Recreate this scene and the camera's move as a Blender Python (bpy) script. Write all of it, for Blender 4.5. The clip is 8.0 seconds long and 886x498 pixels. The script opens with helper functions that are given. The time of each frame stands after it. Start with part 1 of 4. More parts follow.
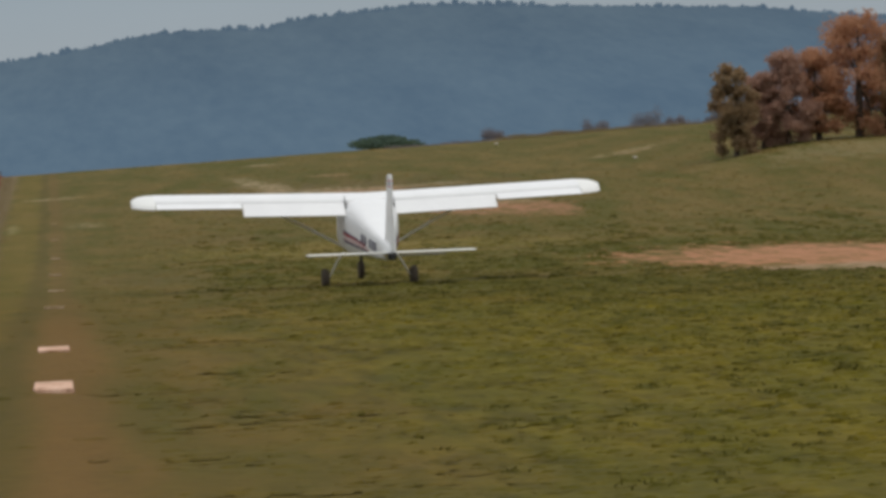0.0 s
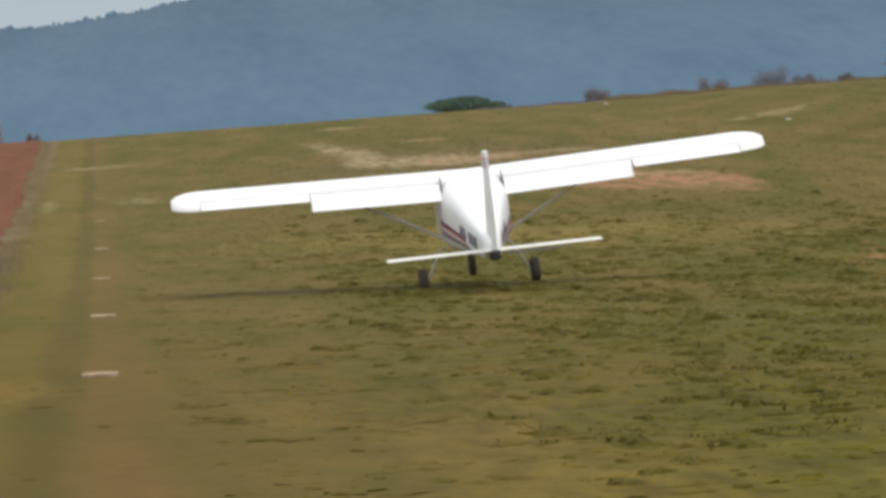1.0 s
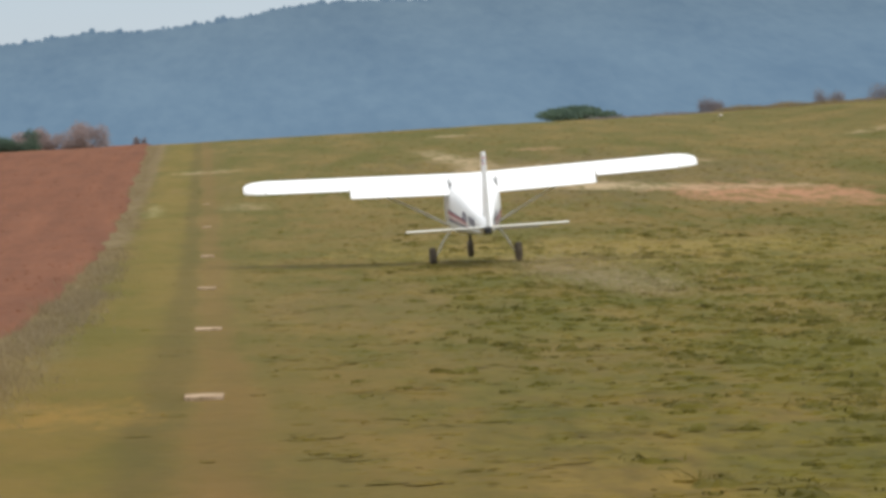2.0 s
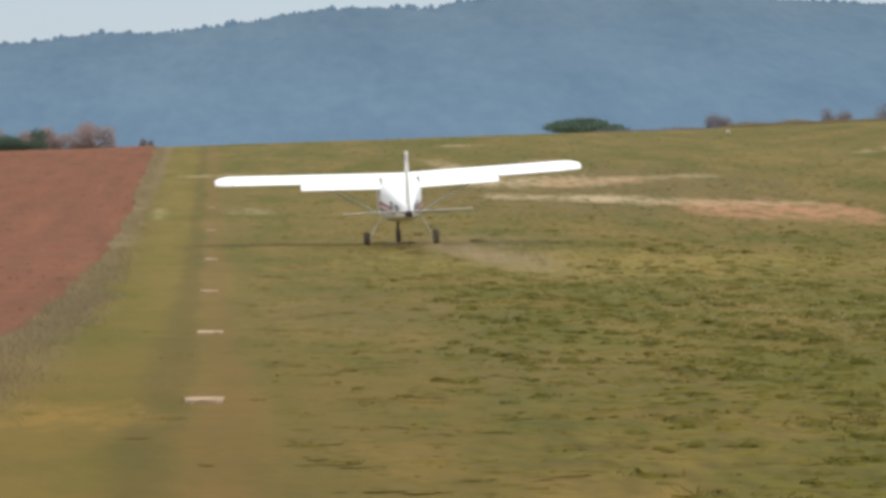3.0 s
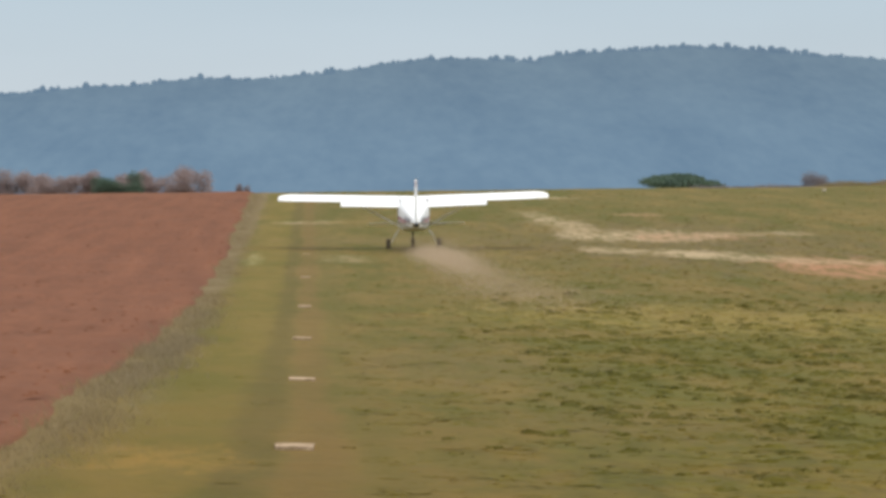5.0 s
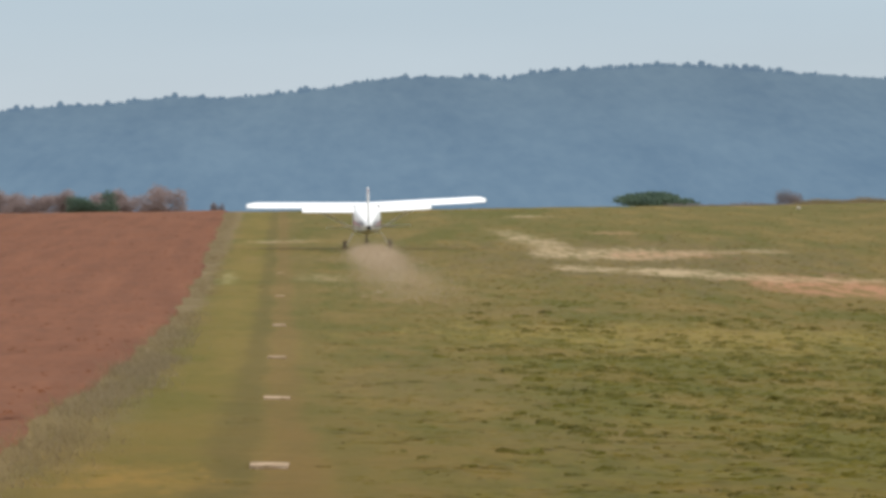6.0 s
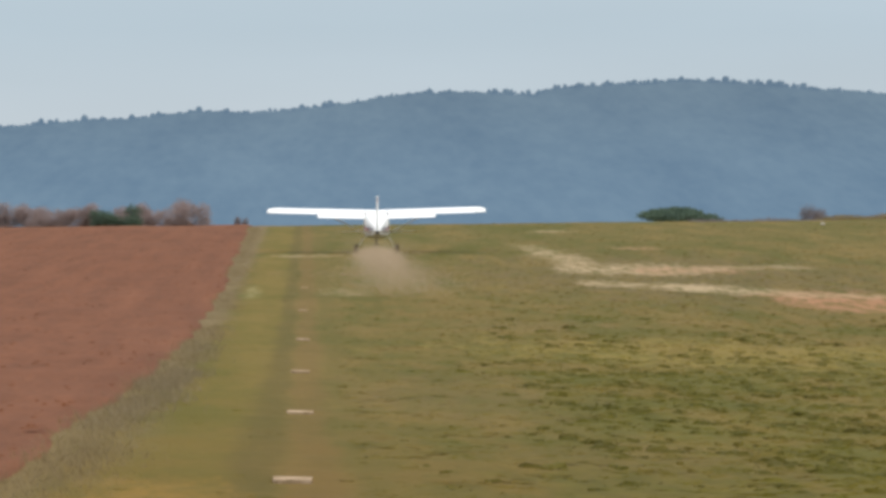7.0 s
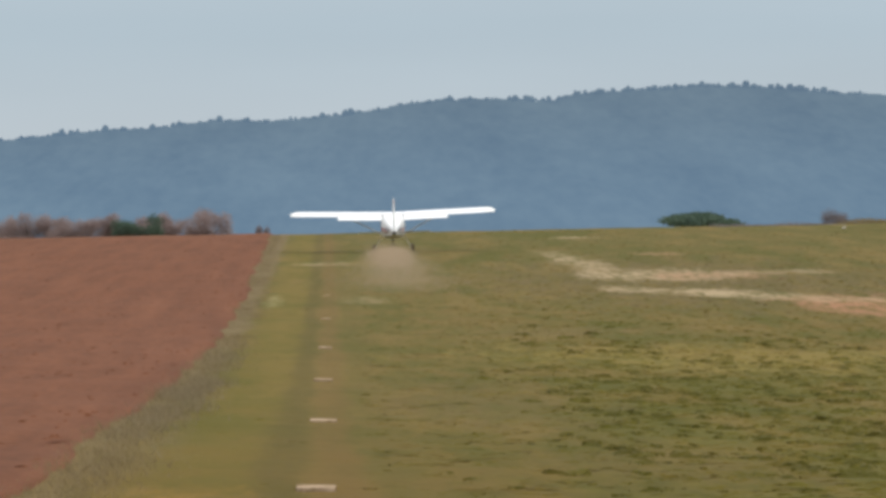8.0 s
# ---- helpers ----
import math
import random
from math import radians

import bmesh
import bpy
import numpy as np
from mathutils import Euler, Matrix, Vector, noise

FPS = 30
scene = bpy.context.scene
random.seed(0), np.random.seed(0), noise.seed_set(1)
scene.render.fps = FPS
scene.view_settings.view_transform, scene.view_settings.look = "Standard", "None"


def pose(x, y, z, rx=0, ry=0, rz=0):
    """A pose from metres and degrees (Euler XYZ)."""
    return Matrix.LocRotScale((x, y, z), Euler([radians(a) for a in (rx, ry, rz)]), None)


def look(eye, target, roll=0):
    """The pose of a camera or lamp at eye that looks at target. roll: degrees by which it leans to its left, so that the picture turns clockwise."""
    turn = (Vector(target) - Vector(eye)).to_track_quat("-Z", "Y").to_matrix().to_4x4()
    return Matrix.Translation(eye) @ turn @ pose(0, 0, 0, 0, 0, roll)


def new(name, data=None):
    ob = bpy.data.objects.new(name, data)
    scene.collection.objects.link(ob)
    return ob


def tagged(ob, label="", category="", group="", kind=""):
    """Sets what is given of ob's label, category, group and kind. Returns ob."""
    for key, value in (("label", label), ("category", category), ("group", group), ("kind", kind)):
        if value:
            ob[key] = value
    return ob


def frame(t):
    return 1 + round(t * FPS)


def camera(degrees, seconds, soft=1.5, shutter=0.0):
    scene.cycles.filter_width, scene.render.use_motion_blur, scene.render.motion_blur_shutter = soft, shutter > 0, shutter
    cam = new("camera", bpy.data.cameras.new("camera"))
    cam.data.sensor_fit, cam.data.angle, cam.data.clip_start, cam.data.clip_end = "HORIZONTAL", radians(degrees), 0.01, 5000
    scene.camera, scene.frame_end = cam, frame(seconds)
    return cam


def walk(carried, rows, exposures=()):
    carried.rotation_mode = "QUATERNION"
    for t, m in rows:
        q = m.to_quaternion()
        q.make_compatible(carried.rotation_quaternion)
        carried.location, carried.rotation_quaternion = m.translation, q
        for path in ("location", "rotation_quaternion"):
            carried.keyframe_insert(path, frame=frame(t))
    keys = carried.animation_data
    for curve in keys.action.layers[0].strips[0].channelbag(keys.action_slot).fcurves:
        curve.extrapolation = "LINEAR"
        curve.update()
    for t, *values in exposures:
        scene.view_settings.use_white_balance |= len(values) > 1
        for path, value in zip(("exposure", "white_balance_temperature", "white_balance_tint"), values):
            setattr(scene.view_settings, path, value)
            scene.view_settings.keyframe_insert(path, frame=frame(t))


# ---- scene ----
# ---- camera ----
# seconds, distance along the strip, height, heading to the right, tilt, lean
PATH = [
    (0.0, -38.5, 1.67, 4.862, -1.294, -3.51),
    (0.1, -34.7, 1.66, 4.690, -1.244, -3.43),
    (0.2, -30.9, 1.65, 4.561, -1.230, -3.38),
    (0.3, -27.1, 1.63, 4.470, -1.244, -3.36),
    (0.4, -23.4, 1.62, 4.408, -1.283, -3.35),
    (0.5, -19.7, 1.61, 4.368, -1.339, -3.36),
    (0.6, -16.0, 1.60, 4.344, -1.406, -3.38),
    (0.7, -12.4, 1.59, 4.328, -1.481, -3.40),
    (0.8, -8.9, 1.58, 4.313, -1.555, -3.41),
    (0.9, -5.8, 1.57, 4.292, -1.625, -3.42),
    (1.0, -3.2, 1.56, 4.259, -1.683, -3.41),
    (1.1, -1.4, 1.55, 4.205, -1.725, -3.38),
    (1.2, -0.4, 1.55, 4.125, -1.745, -3.33),
    (1.3, 0.0, 1.55, 4.010, -1.736, -3.24),
    (1.5, 0.0, 1.55, 3.650, -1.612, -2.94),
    (1.7, 0.0, 1.55, 3.153, -1.510, -2.85),
    (2.8, 0.0, 1.55, 2.782, -1.514, -1.84),
    (3.0, 0.0, 1.55, 2.882, -1.387, -1.17),
    (3.5, 0.0, 1.55, 2.934, -1.213, -0.71),
    (4.0, 0.0, 1.55, 2.095, -1.045, -0.61),
    (4.5, 0.0, 1.55, 1.654, -0.847, -0.25),
    (4.7, 0.0, 1.55, 1.578, -0.806, 0.06),
    (6.0, 0.0, 1.55, 2.019, -0.494, 0.01),
    (6.5, 0.0, 1.55, 2.103, -0.576, 0.31),
    (7.0, 0.0, 1.55, 1.718, -0.307, 0.17),
    (7.5, 0.0, 1.55, 1.384, -0.212, 0.11),
    (8.0, 0.0, 1.55, 1.444, -0.216, -0.32),
]

cam = camera(11.19, 8.0, soft=3.6)


def camera_pose(y, z, heading, tilt, lean):
    a, e = radians(heading), radians(tilt)
    way = Vector((math.sin(a) * math.cos(e), math.cos(a) * math.cos(e), math.sin(e)))
    eye = Vector((0.0, y, z))
    return look(eye, eye + way * 50, lean)


walk(cam, [(r[0], camera_pose(*r[1:])) for r in PATH],
     exposures=[(0.0, -0.8), (0.3, -0.65), (0.6, -0.5), (1.0, -0.29), (1.6, -0.06), (3.0, 0.02), (4.5, 0.02), (6.0, -0.05), (7.5, -0.09), (8.0, -0.18)])

# ---- sky and sun: a bright overcast day ----
SUN_ELEVATION, SUN_TURN = 68.0, 112.0     # degrees; the turn is clockwise from the strip's direction
world = bpy.data.worlds.new("sky")
scene.world = world
world.use_nodes = True
wn, wl = world.node_tree.nodes, world.node_tree.links
wn.clear()
w_out = wn.new("ShaderNodeOutputWorld")
w_add = wn.new("ShaderNodeAddShader")
w_clear, w_cloud = wn.new("ShaderNodeBackground"), wn.new("ShaderNodeBackground")
sky = wn.new("ShaderNodeTexSky")
sky.sky_type, sky.sun_disc = "NISHITA", False
sky.sun_elevation, sky.sun_rotation = radians(SUN_ELEVATION), radians(SUN_TURN)
sky.air_density, sky.dust_density = 1.0, 3.0
w_clear.inputs["Strength"].default_value = 0.012
wl.new(sky.outputs["Color"], w_clear.inputs["Color"])
w_co, w_sep, w_ramp = wn.new("ShaderNodeTexCoord"), wn.new("ShaderNodeSeparateXYZ"), wn.new("ShaderNodeValToRGB")
wl.new(w_co.outputs["Generated"], w_sep.inputs[0])
wl.new(w_sep.outputs["Z"], w_ramp.inputs["Fac"])
els = w_ramp.color_ramp.elements
els[0].position, els[0].color = 0.0, (0.600, 0.645, 0.680, 1)
els[1].position, els[1].color = 1.0, (1.66, 1.70, 1.76, 1)
for p_, c_ in ((0.045, (0.480, 0.585, 0.665, 1)), (0.25, (1.06, 1.11, 1.17, 1))):
    e_ = els.new(p_)
    e_.color = c_
w_noise, w_map = wn.new("ShaderNodeTexNoise"), wn.new("ShaderNodeMapping")
w_map.inputs["Scale"].default_value = (5, 5, 26)
wl.new(w_co.outputs["Generated"], w_map.inputs["Vector"])
wl.new(w_map.outputs["Vector"], w_noise.inputs["Vector"])
w_noise.inputs["Scale"].default_value, w_noise.inputs["Detail"].default_value = 1.3, 4
w_range = wn.new("ShaderNodeMapRange")
w_range.inputs["To Min"].default_value, w_range.inputs["To Max"].default_value = 0.93, 1.07
wl.new(w_noise.outputs["Fac"], w_range.inputs["Value"])
wl.new(w_ramp.outputs["Color"], w_cloud.inputs["Color"])
wl.new(w_range.outputs["Result"], w_cloud.inputs["Strength"])
wl.new(w_clear.outputs[0], w_add.inputs[0])
wl.new(w_cloud.outputs[0], w_add.inputs[1])
wl.new(w_add.outputs[0], w_out.inputs["Surface"])

sun_data = bpy.data.lights.new("sun", "SUN")
sun_data.energy, sun_data.angle, sun_data.color = 1.22, radians(26), (1.0, 0.95, 0.88)
sun = new("sun", sun_data)
_a, _e = radians(SUN_TURN), radians(SUN_ELEVATION)
sun.matrix_world = look(Vector((math.sin(_a) * math.cos(_e), math.cos(_a) * math.cos(_e), math.sin(_e))) * 300, (0, 0, 0))


# ---- materials ----
class Nodes:
    """A short way to write node materials."""

    def __init__(self, name, rough=0.8, metal=0.0, spec=0.3):
        self.mat = bpy.data.materials.new(name)
        self.mat.use_nodes = True
        self.t = self.mat.node_tree
        self.b = self.t.nodes["Principled BSDF"]
        self.b.inputs["Roughness"].default_value = rough
        self.b.inputs["Metallic"].default_value = metal
        self.b.inputs["Specular IOR Level"].default_value = spec

    def put(self, socket, value):
        if isinstance(value, bpy.types.NodeSocket):
            self.t.links.new(value, socket)
        elif isinstance(value, tuple) and len(value) == 3 and socket.type == "RGBA":
            socket.default_value = (*value, 1)
        else:
            socket.default_value = value

    def where(self):
        return self.t.nodes.new("ShaderNodeNewGeometry").outputs["Position"]

    def local(self):
        return self.t.nodes.new("ShaderNodeTexCoord").outputs["Object"]

    def scaled(self, v, s):
        n = self.t.nodes.new("ShaderNodeMapping")
        self.put(n.inputs["Vector"], v)
        n.inputs["Scale"].default_value = s
        return n.outputs["Vector"]

    def noise(self, v, scale, detail=4, rough=0.55):
        n = self.t.nodes.new("ShaderNodeTexNoise")
        self.put(n.inputs["Vector"], v)
        n.inputs["Scale"].default_value, n.inputs["Detail"].default_value, n.inputs["Roughness"].default_value = scale, detail, rough
        return n.outputs["Fac"]

    def island(self):
        return self.t.nodes.new("ShaderNodeNewGeometry").outputs["Random Per Island"]

    def one(self):
        return self.t.nodes.new("ShaderNodeObjectInfo").outputs["Random"]

    def ramp(self, f, *stops):
        n = self.t.nodes.new("ShaderNodeValToRGB")
        self.put(n.inputs["Fac"], f)
        e = n.color_ramp.elements
        e[0].position, e[0].color = stops[0][0], (*stops[0][1], 1)
        e[1].position, e[1].color = stops[-1][0], (*stops[-1][1], 1)
        for p, c in stops[1:-1]:
            k = e.new(p)
            k.color = (*c, 1)
        return n.outputs["Color"]

    def smooth(self, v, lo, hi):
        n = self.t.nodes.new("ShaderNodeMapRange")
        n.interpolation_type = "SMOOTHSTEP"
        self.put(n.inputs["Value"], v)
        n.inputs["From Min"].default_value, n.inputs["From Max"].default_value = lo, hi
        return n.outputs["Result"]

    def math(self, op, a, b=0.0, c=0.0):
        n = self.t.nodes.new("ShaderNodeMath")
        n.operation = op
        for i, x in enumerate((a, b, c)):
            self.put(n.inputs[i], x)
        return n.outputs[0]

    def mix(self, f, a, b, how="MIX"):
        n = self.t.nodes.new("ShaderNodeMix")
        n.data_type, n.blend_type = "RGBA", how
        self.put(n.inputs[0], f)
        self.put(n.inputs[6], a)
        self.put(n.inputs[7], b)
        return n.outputs[2]

    def xyz(self, v):
        n = self.t.nodes.new("ShaderNodeSeparateXYZ")
        self.put(n.inputs[0], v)
        return n.outputs

    def bump(self, h, strength, distance):
        n = self.t.nodes.new("ShaderNodeBump")
        self.put(n.inputs["Height"], h)
        n.inputs["Strength"].default_value, n.inputs["Distance"].default_value = strength, distance
        self.put(self.b.inputs["Normal"], n.outputs["Normal"])

    def colour(self, c):
        self.put(self.b.inputs["Base Color"], c)
        return self.mat


def see_through(m, c, share):
    """Leaves and dry blades: part of the light passes through them."""
    lit, mixed = m.t.nodes.new("ShaderNodeBsdfTranslucent"), m.t.nodes.new("ShaderNodeMixShader")
    m.put(lit.inputs["Color"], c)
    mixed.inputs[0].default_value = share
    m.t.links.new(m.b.outputs[0], mixed.inputs[1])
    m.t.links.new(lit.outputs[0], mixed.inputs[2])
    m.t.links.new(mixed.outputs[0], m.t.nodes["Material Output"].inputs["Surface"])
    return m.colour(c)


def plain(name, c, rough=0.5, metal=0.0, spec=0.4, grain=30.0, amount=0.12):
    """A paint, rubber or metal with slight soiling at two scales."""
    m = Nodes(name, rough, metal, spec)
    v = m.local()
    f = m.math("ADD", m.math("MULTIPLY", m.noise(v, 1.7, 3), 0.6), m.math("MULTIPLY", m.noise(v, grain, 3), 0.4))
    dark = tuple(x * (1 - amount * 1.6) for x in c)
    m.put(m.b.inputs["Roughness"], m.math("MULTIPLY_ADD", f, 0.3, rough - 0.12))
    return m.colour(m.ramp(f, (0.3, dark), (0.62, c)))


# bare and bleached places on the strip: middle x, y, half sizes, colour, strength
SOIL, PALE = (0.30, 0.175, 0.105), (0.335, 0.25, 0.155)
RED_SOIL, TAN = (0.30, 0.150, 0.085), (0.205, 0.165, 0.085)
BARE = [
    (13.5, 163.0, 8.5, 32.0, (0.108, 0.080, 0.036), 0.8), (12.4, 230.0, 1.2, 3.5, PALE, 0.9), (-0.3, 188.0, 1.7, 3.0, PALE, 0.55), (1.2, 145.5, 1.0, 4.0, PALE, 0.3),
    (17.2, 64.0, 4.6, 19.0, (0.40, 0.18, 0.10), 1.0), (18.8, 62.0, 4.4, 20.0, (0.40, 0.19, 0.11), 1.0), (16.2, 50.0, 2.6, 6.5, (0.33, 0.235, 0.165), 0.9),
    (3.0, 165.0, 5.0, 5.0, (0.156, 0.104, 0.050), 0.35), (6.0, 118.0, 3.0, 5.0, (0.156, 0.108, 0.050), 0.4),
    (9.5, 98.0, 7.0, 12.0, (0.190, 0.140, 0.036), 0.7), (8.0, 40.0, 6.0, 20.0, (0.098, 0.088, 0.012), 0.5), (2.5, 70.0, 2.2, 16.0, (0.115, 0.080, 0.029), 0.5),
    (-1.3, 36.3, 0.9, 4.2, (0.190, 0.118, 0.026), 0.9), (-2.1, 48.0, 0.5, 14.0, (0.150, 0.112, 0.055), 0.5),
    (-1.80, 144.5, 0.36, 6.5, (0.28, 0.235, 0.12), 0.5), (35.0, 255.0, 8.0, 6.0, TAN, 0.7), (30.0, 196.0, 2.4, 3.0, PALE, 0.45), (37.0, 160.0, 8.0, 12.0, TAN, 0.6),
    (9.2, 58.0, 3.2, 8.0, (0.135, 0.094, 0.030), 0.6), (3.6, 46.0, 2.0, 6.0, (0.128, 0.088, 0.030), 0.55),
]
# worn tracks across the strip: from x, y to x, y, half width, colour, strength
TRACKS = [
    (9.7, 203.0, 10.2, 192.0, 0.70, PALE, 0.4), (10.2, 193.0, 10.6, 176.0, 0.85, PALE, 0.75), (10.8, 169.5, 14.0, 169.5, 1.25, PALE, 0.95), (13.0, 168.5, 15.8, 169.5, 0.9, SOIL, 0.75),
    (15.4, 171.0, 18.6, 171.5, 0.50, PALE, 0.5), (13.7, 198.6, 15.0, 198.0, 0.60, SOIL, 0.6), (9.8, 155.5, 13.0, 151.0, 0.58, PALE, 0.85), (13.0, 150.8, 15.8, 146.5, 0.75, PALE, 0.85),
    (15.8, 143.0, 18.8, 139.5, 1.20, RED_SOIL, 0.95), (15.8, 137.0, 18.9, 132.5, 1.10, RED_SOIL, 0.85), (15.6, 145.0, 19.0, 143.5, 0.5, PALE, 0.5),
]


def strip_colour(m, v):
    """The strip's colours from the place: mown bands along it, bare soil, dry and green patches."""
    s = m.xyz(v)
    x, y = s[0], s[1]
    wide = m.noise(v, 0.16, 3)
    mid = m.noise(m.scaled(v, (1, 0.2, 1)), 1.3, 5, 0.6)
    fine = m.noise(v, 9.0, 4, 0.65)
    base = m.ramp(mid, (0.28, (0.086, 0.072, 0.016)), (0.45, (0.108, 0.086, 0.020)), (0.58, (0.125, 0.090, 0.025)), (0.74, (0.142, 0.096, 0.030)))
    green = m.ramp(mid, (0.3, (0.069, 0.070, 0.012)), (0.7, (0.110, 0.098, 0.018)))
    right = m.math("MULTIPLY", m.smooth(m.math("ADD", x, m.math("MULTIPLY", wide, 5.0)), 3.4, 7.2), m.smooth(y, 125.0, 60.0))
    c = m.mix(m.math("MULTIPLY", right, 0.75), base, green)
    far_green = m.math("MULTIPLY", m.smooth(y, 150.0, 235.0), 0.55)
    c = m.mix(far_green, c, (0.097, 0.083, 0.022))
    dry = m.math("MULTIPLY", m.smooth(wide, 0.5, 0.66), 0.55)
    c = m.mix(dry, c, (0.142, 0.094, 0.028))
    patch = m.noise(m.scaled(v, (1, 0.13, 1)), 0.5, 5, 0.62)
    c = m.mix(m.math("MULTIPLY", m.smooth(patch, 0.52, 0.62), 0.7), c, (0.072, 0.070, 0.010))
    c = m.mix(m.math("MULTIPLY", m.smooth(patch, 0.48, 0.38), 0.65), c, (0.158, 0.108, 0.034))
    wob = m.math("ADD", x, m.math("MULTIPLY_ADD", m.noise(m.scaled(v, (1.5, 0.12, 1)), 1.0, 3), 0.5, -0.25))
    # yellow-green margin, dark wheel line, brown worn line below the markings
    c = m.mix(m.math("MULTIPLY", m.math("MULTIPLY", m.smooth(wob, -2.2, -1.6), m.smooth(wob, -0.4, -0.9)), 0.34), c, (0.132, 0.100, 0.013))
    c = m.mix(m.math("MULTIPLY", m.math("MULTIPLY", m.smooth(wob, -0.85, -0.55), m.smooth(wob, -0.18, -0.42)), 0.55), c, (0.083, 0.064, 0.016))
    c = m.mix(m.math("MULTIPLY", m.math("MULTIPLY", m.smooth(wob, -0.40, -0.1), m.smooth(wob, 0.45, 0.1)), 0.5), c, (0.137, 0.083, 0.029))
    c = m.mix(m.math("MULTIPLY", m.math("MULTIPLY", m.smooth(wob, 0.3, 0.45), m.smooth(wob, 0.95, 0.7)), 0.4), c, (0.103, 0.080, 0.020))
    c = m.mix(m.math("MULTIPLY", m.smooth(wob, -1.95, -2.45), 0.9), c, (0.160, 0.115, 0.062))
    # slightly darker and clearly less blue on the nearer ground
    c = m.mix(m.smooth(y, 135.0, 60.0), c, m.mix(1.0, c, (0.95, 0.935, 0.80), "MULTIPLY"))
    # lusher grass and redder worn earth at the near end
    near = m.smooth(y, 36.0, 8.0)
    lush = m.math("MULTIPLY", m.math("MULTIPLY", near, m.smooth(m.math("ADD", x, m.math("MULTIPLY", wide, 3.0)), 2.2, 5.5)), 0.75)
    c = m.mix(lush, c, m.ramp(mid, (0.3, (0.090, 0.086, 0.006)), (0.7, (0.150, 0.122, 0.010))))
    worn = m.math("MULTIPLY", m.math("MULTIPLY", m.smooth(wob, -0.5, -0.1), m.smooth(wob, 0.6, 0.1)), m.math("MULTIPLY", near, 0.32))
    c = m.mix(worn, c, (0.20, 0.105, 0.042))
    edge = m.math("MULTIPLY_ADD", m.noise(m.scaled(v, (1, 0.14, 1)), 1.5, 7, 0.74), 3.6, -1.8)
    torn = m.smooth(m.noise(m.scaled(v, (1, 0.16, 1)), 2.6, 7, 0.75), 0.40, 0.56)
    for cx, cy, rx, ry, col, k in BARE:
        dx = m.math("MULTIPLY", m.math("SUBTRACT", x, cx), 1 / rx)
        dy = m.math("MULTIPLY", m.math("SUBTRACT", y, cy), 1 / ry)
        d = m.math("SQRT", m.math("ADD", m.math("MULTIPLY", dx, dx), m.math("MULTIPLY", dy, dy)))
        c = m.mix(m.math("MULTIPLY", m.smooth(m.math("ADD", d, edge), 1.15, 0.35), m.math("MULTIPLY_ADD", torn, 0.75 * k, 0.25 * k)), c, col)
    for x0, y0, x1, y1, r, col, k in TRACKS:
        ux, uy = x1 - x0, (y1 - y0) * 0.2
        px, py = m.math("SUBTRACT", x, x0), m.math("MULTIPLY", m.math("SUBTRACT", y, y0), 0.2)
        h = m.math("ADD", m.math("MULTIPLY", px, ux / (ux * ux + uy * uy)), m.math("MULTIPLY", py, uy / (ux * ux + uy * uy)))
        h = m.math("MINIMUM", m.math("MAXIMUM", h, 0.0), 1.0)
        ex, ey = m.math("SUBTRACT", px, m.math("MULTIPLY", h, ux)), m.math("SUBTRACT", py, m.math("MULTIPLY", h, uy))
        d = m.math("MULTIPLY", m.math("SQRT", m.math("ADD", m.math("MULTIPLY", ex, ex), m.math("MULTIPLY", ey, ey))), 1 / r)
        d = m.math("MULTIPLY_ADD", edge, 1.15, d)
        c = m.mix(m.math("MULTIPLY", m.smooth(d, 1.5, 0.2), m.math("MULTIPLY_ADD", torn, 0.88 * k, 0.12 * k)), c, col)
    c = m.mix(1.0, c, (0.99, 1.0, 0.92), "MULTIPLY")
    c = m.mix(m.smooth(y, 70.0, 25.0), c, m.mix(1.0, c, (0.96, 0.895, 0.74), "MULTIPLY"))
    # longer, tousled grass towards the near end
    tousled = m.noise(m.scaled(v, (1, 0.2, 1)), 4.6, 5, 0.62)
    rough = m.math("MULTIPLY", m.smooth(y, 62.0, 18.0), m.smooth(x, 0.6, 2.4))
    c = m.mix(m.math("MULTIPLY", rough, 0.85), c, m.mix(1.0, c, m.ramp(tousled, (0.34, (0.62, 0.62, 0.58)), (0.52, (1.0, 1.0, 1.0)), (0.68, (1.28, 1.26, 1.2))), "MULTIPLY"))
    return m.mix(0.8, c, m.ramp(fine, (0.3, (0.80, 0.80, 0.79)), (0.7, (1.16, 1.15, 1.12))), "MULTIPLY"), fine


def ground_material():
    m = Nodes("grass strip", 0.95, 0, 0.1)
    v = m.where()
    c, fine = strip_colour(m, v)
    m.bump(m.math("ADD", fine, m.noise(v, 2.2, 4)), 0.5, 0.03)
    return m.colour(c)


def tuft_material(name, *stops, blend=0.86, through_light=0.0):
    m = Nodes(name, 0.9, 0, 0.1)
    v = m.where()
    own = m.ramp(m.island(), *stops)
    if blend:
        own = m.mix(blend, own, strip_colour(m, v)[0])
    return see_through(m, own, through_light) if through_light else m.colour(own)


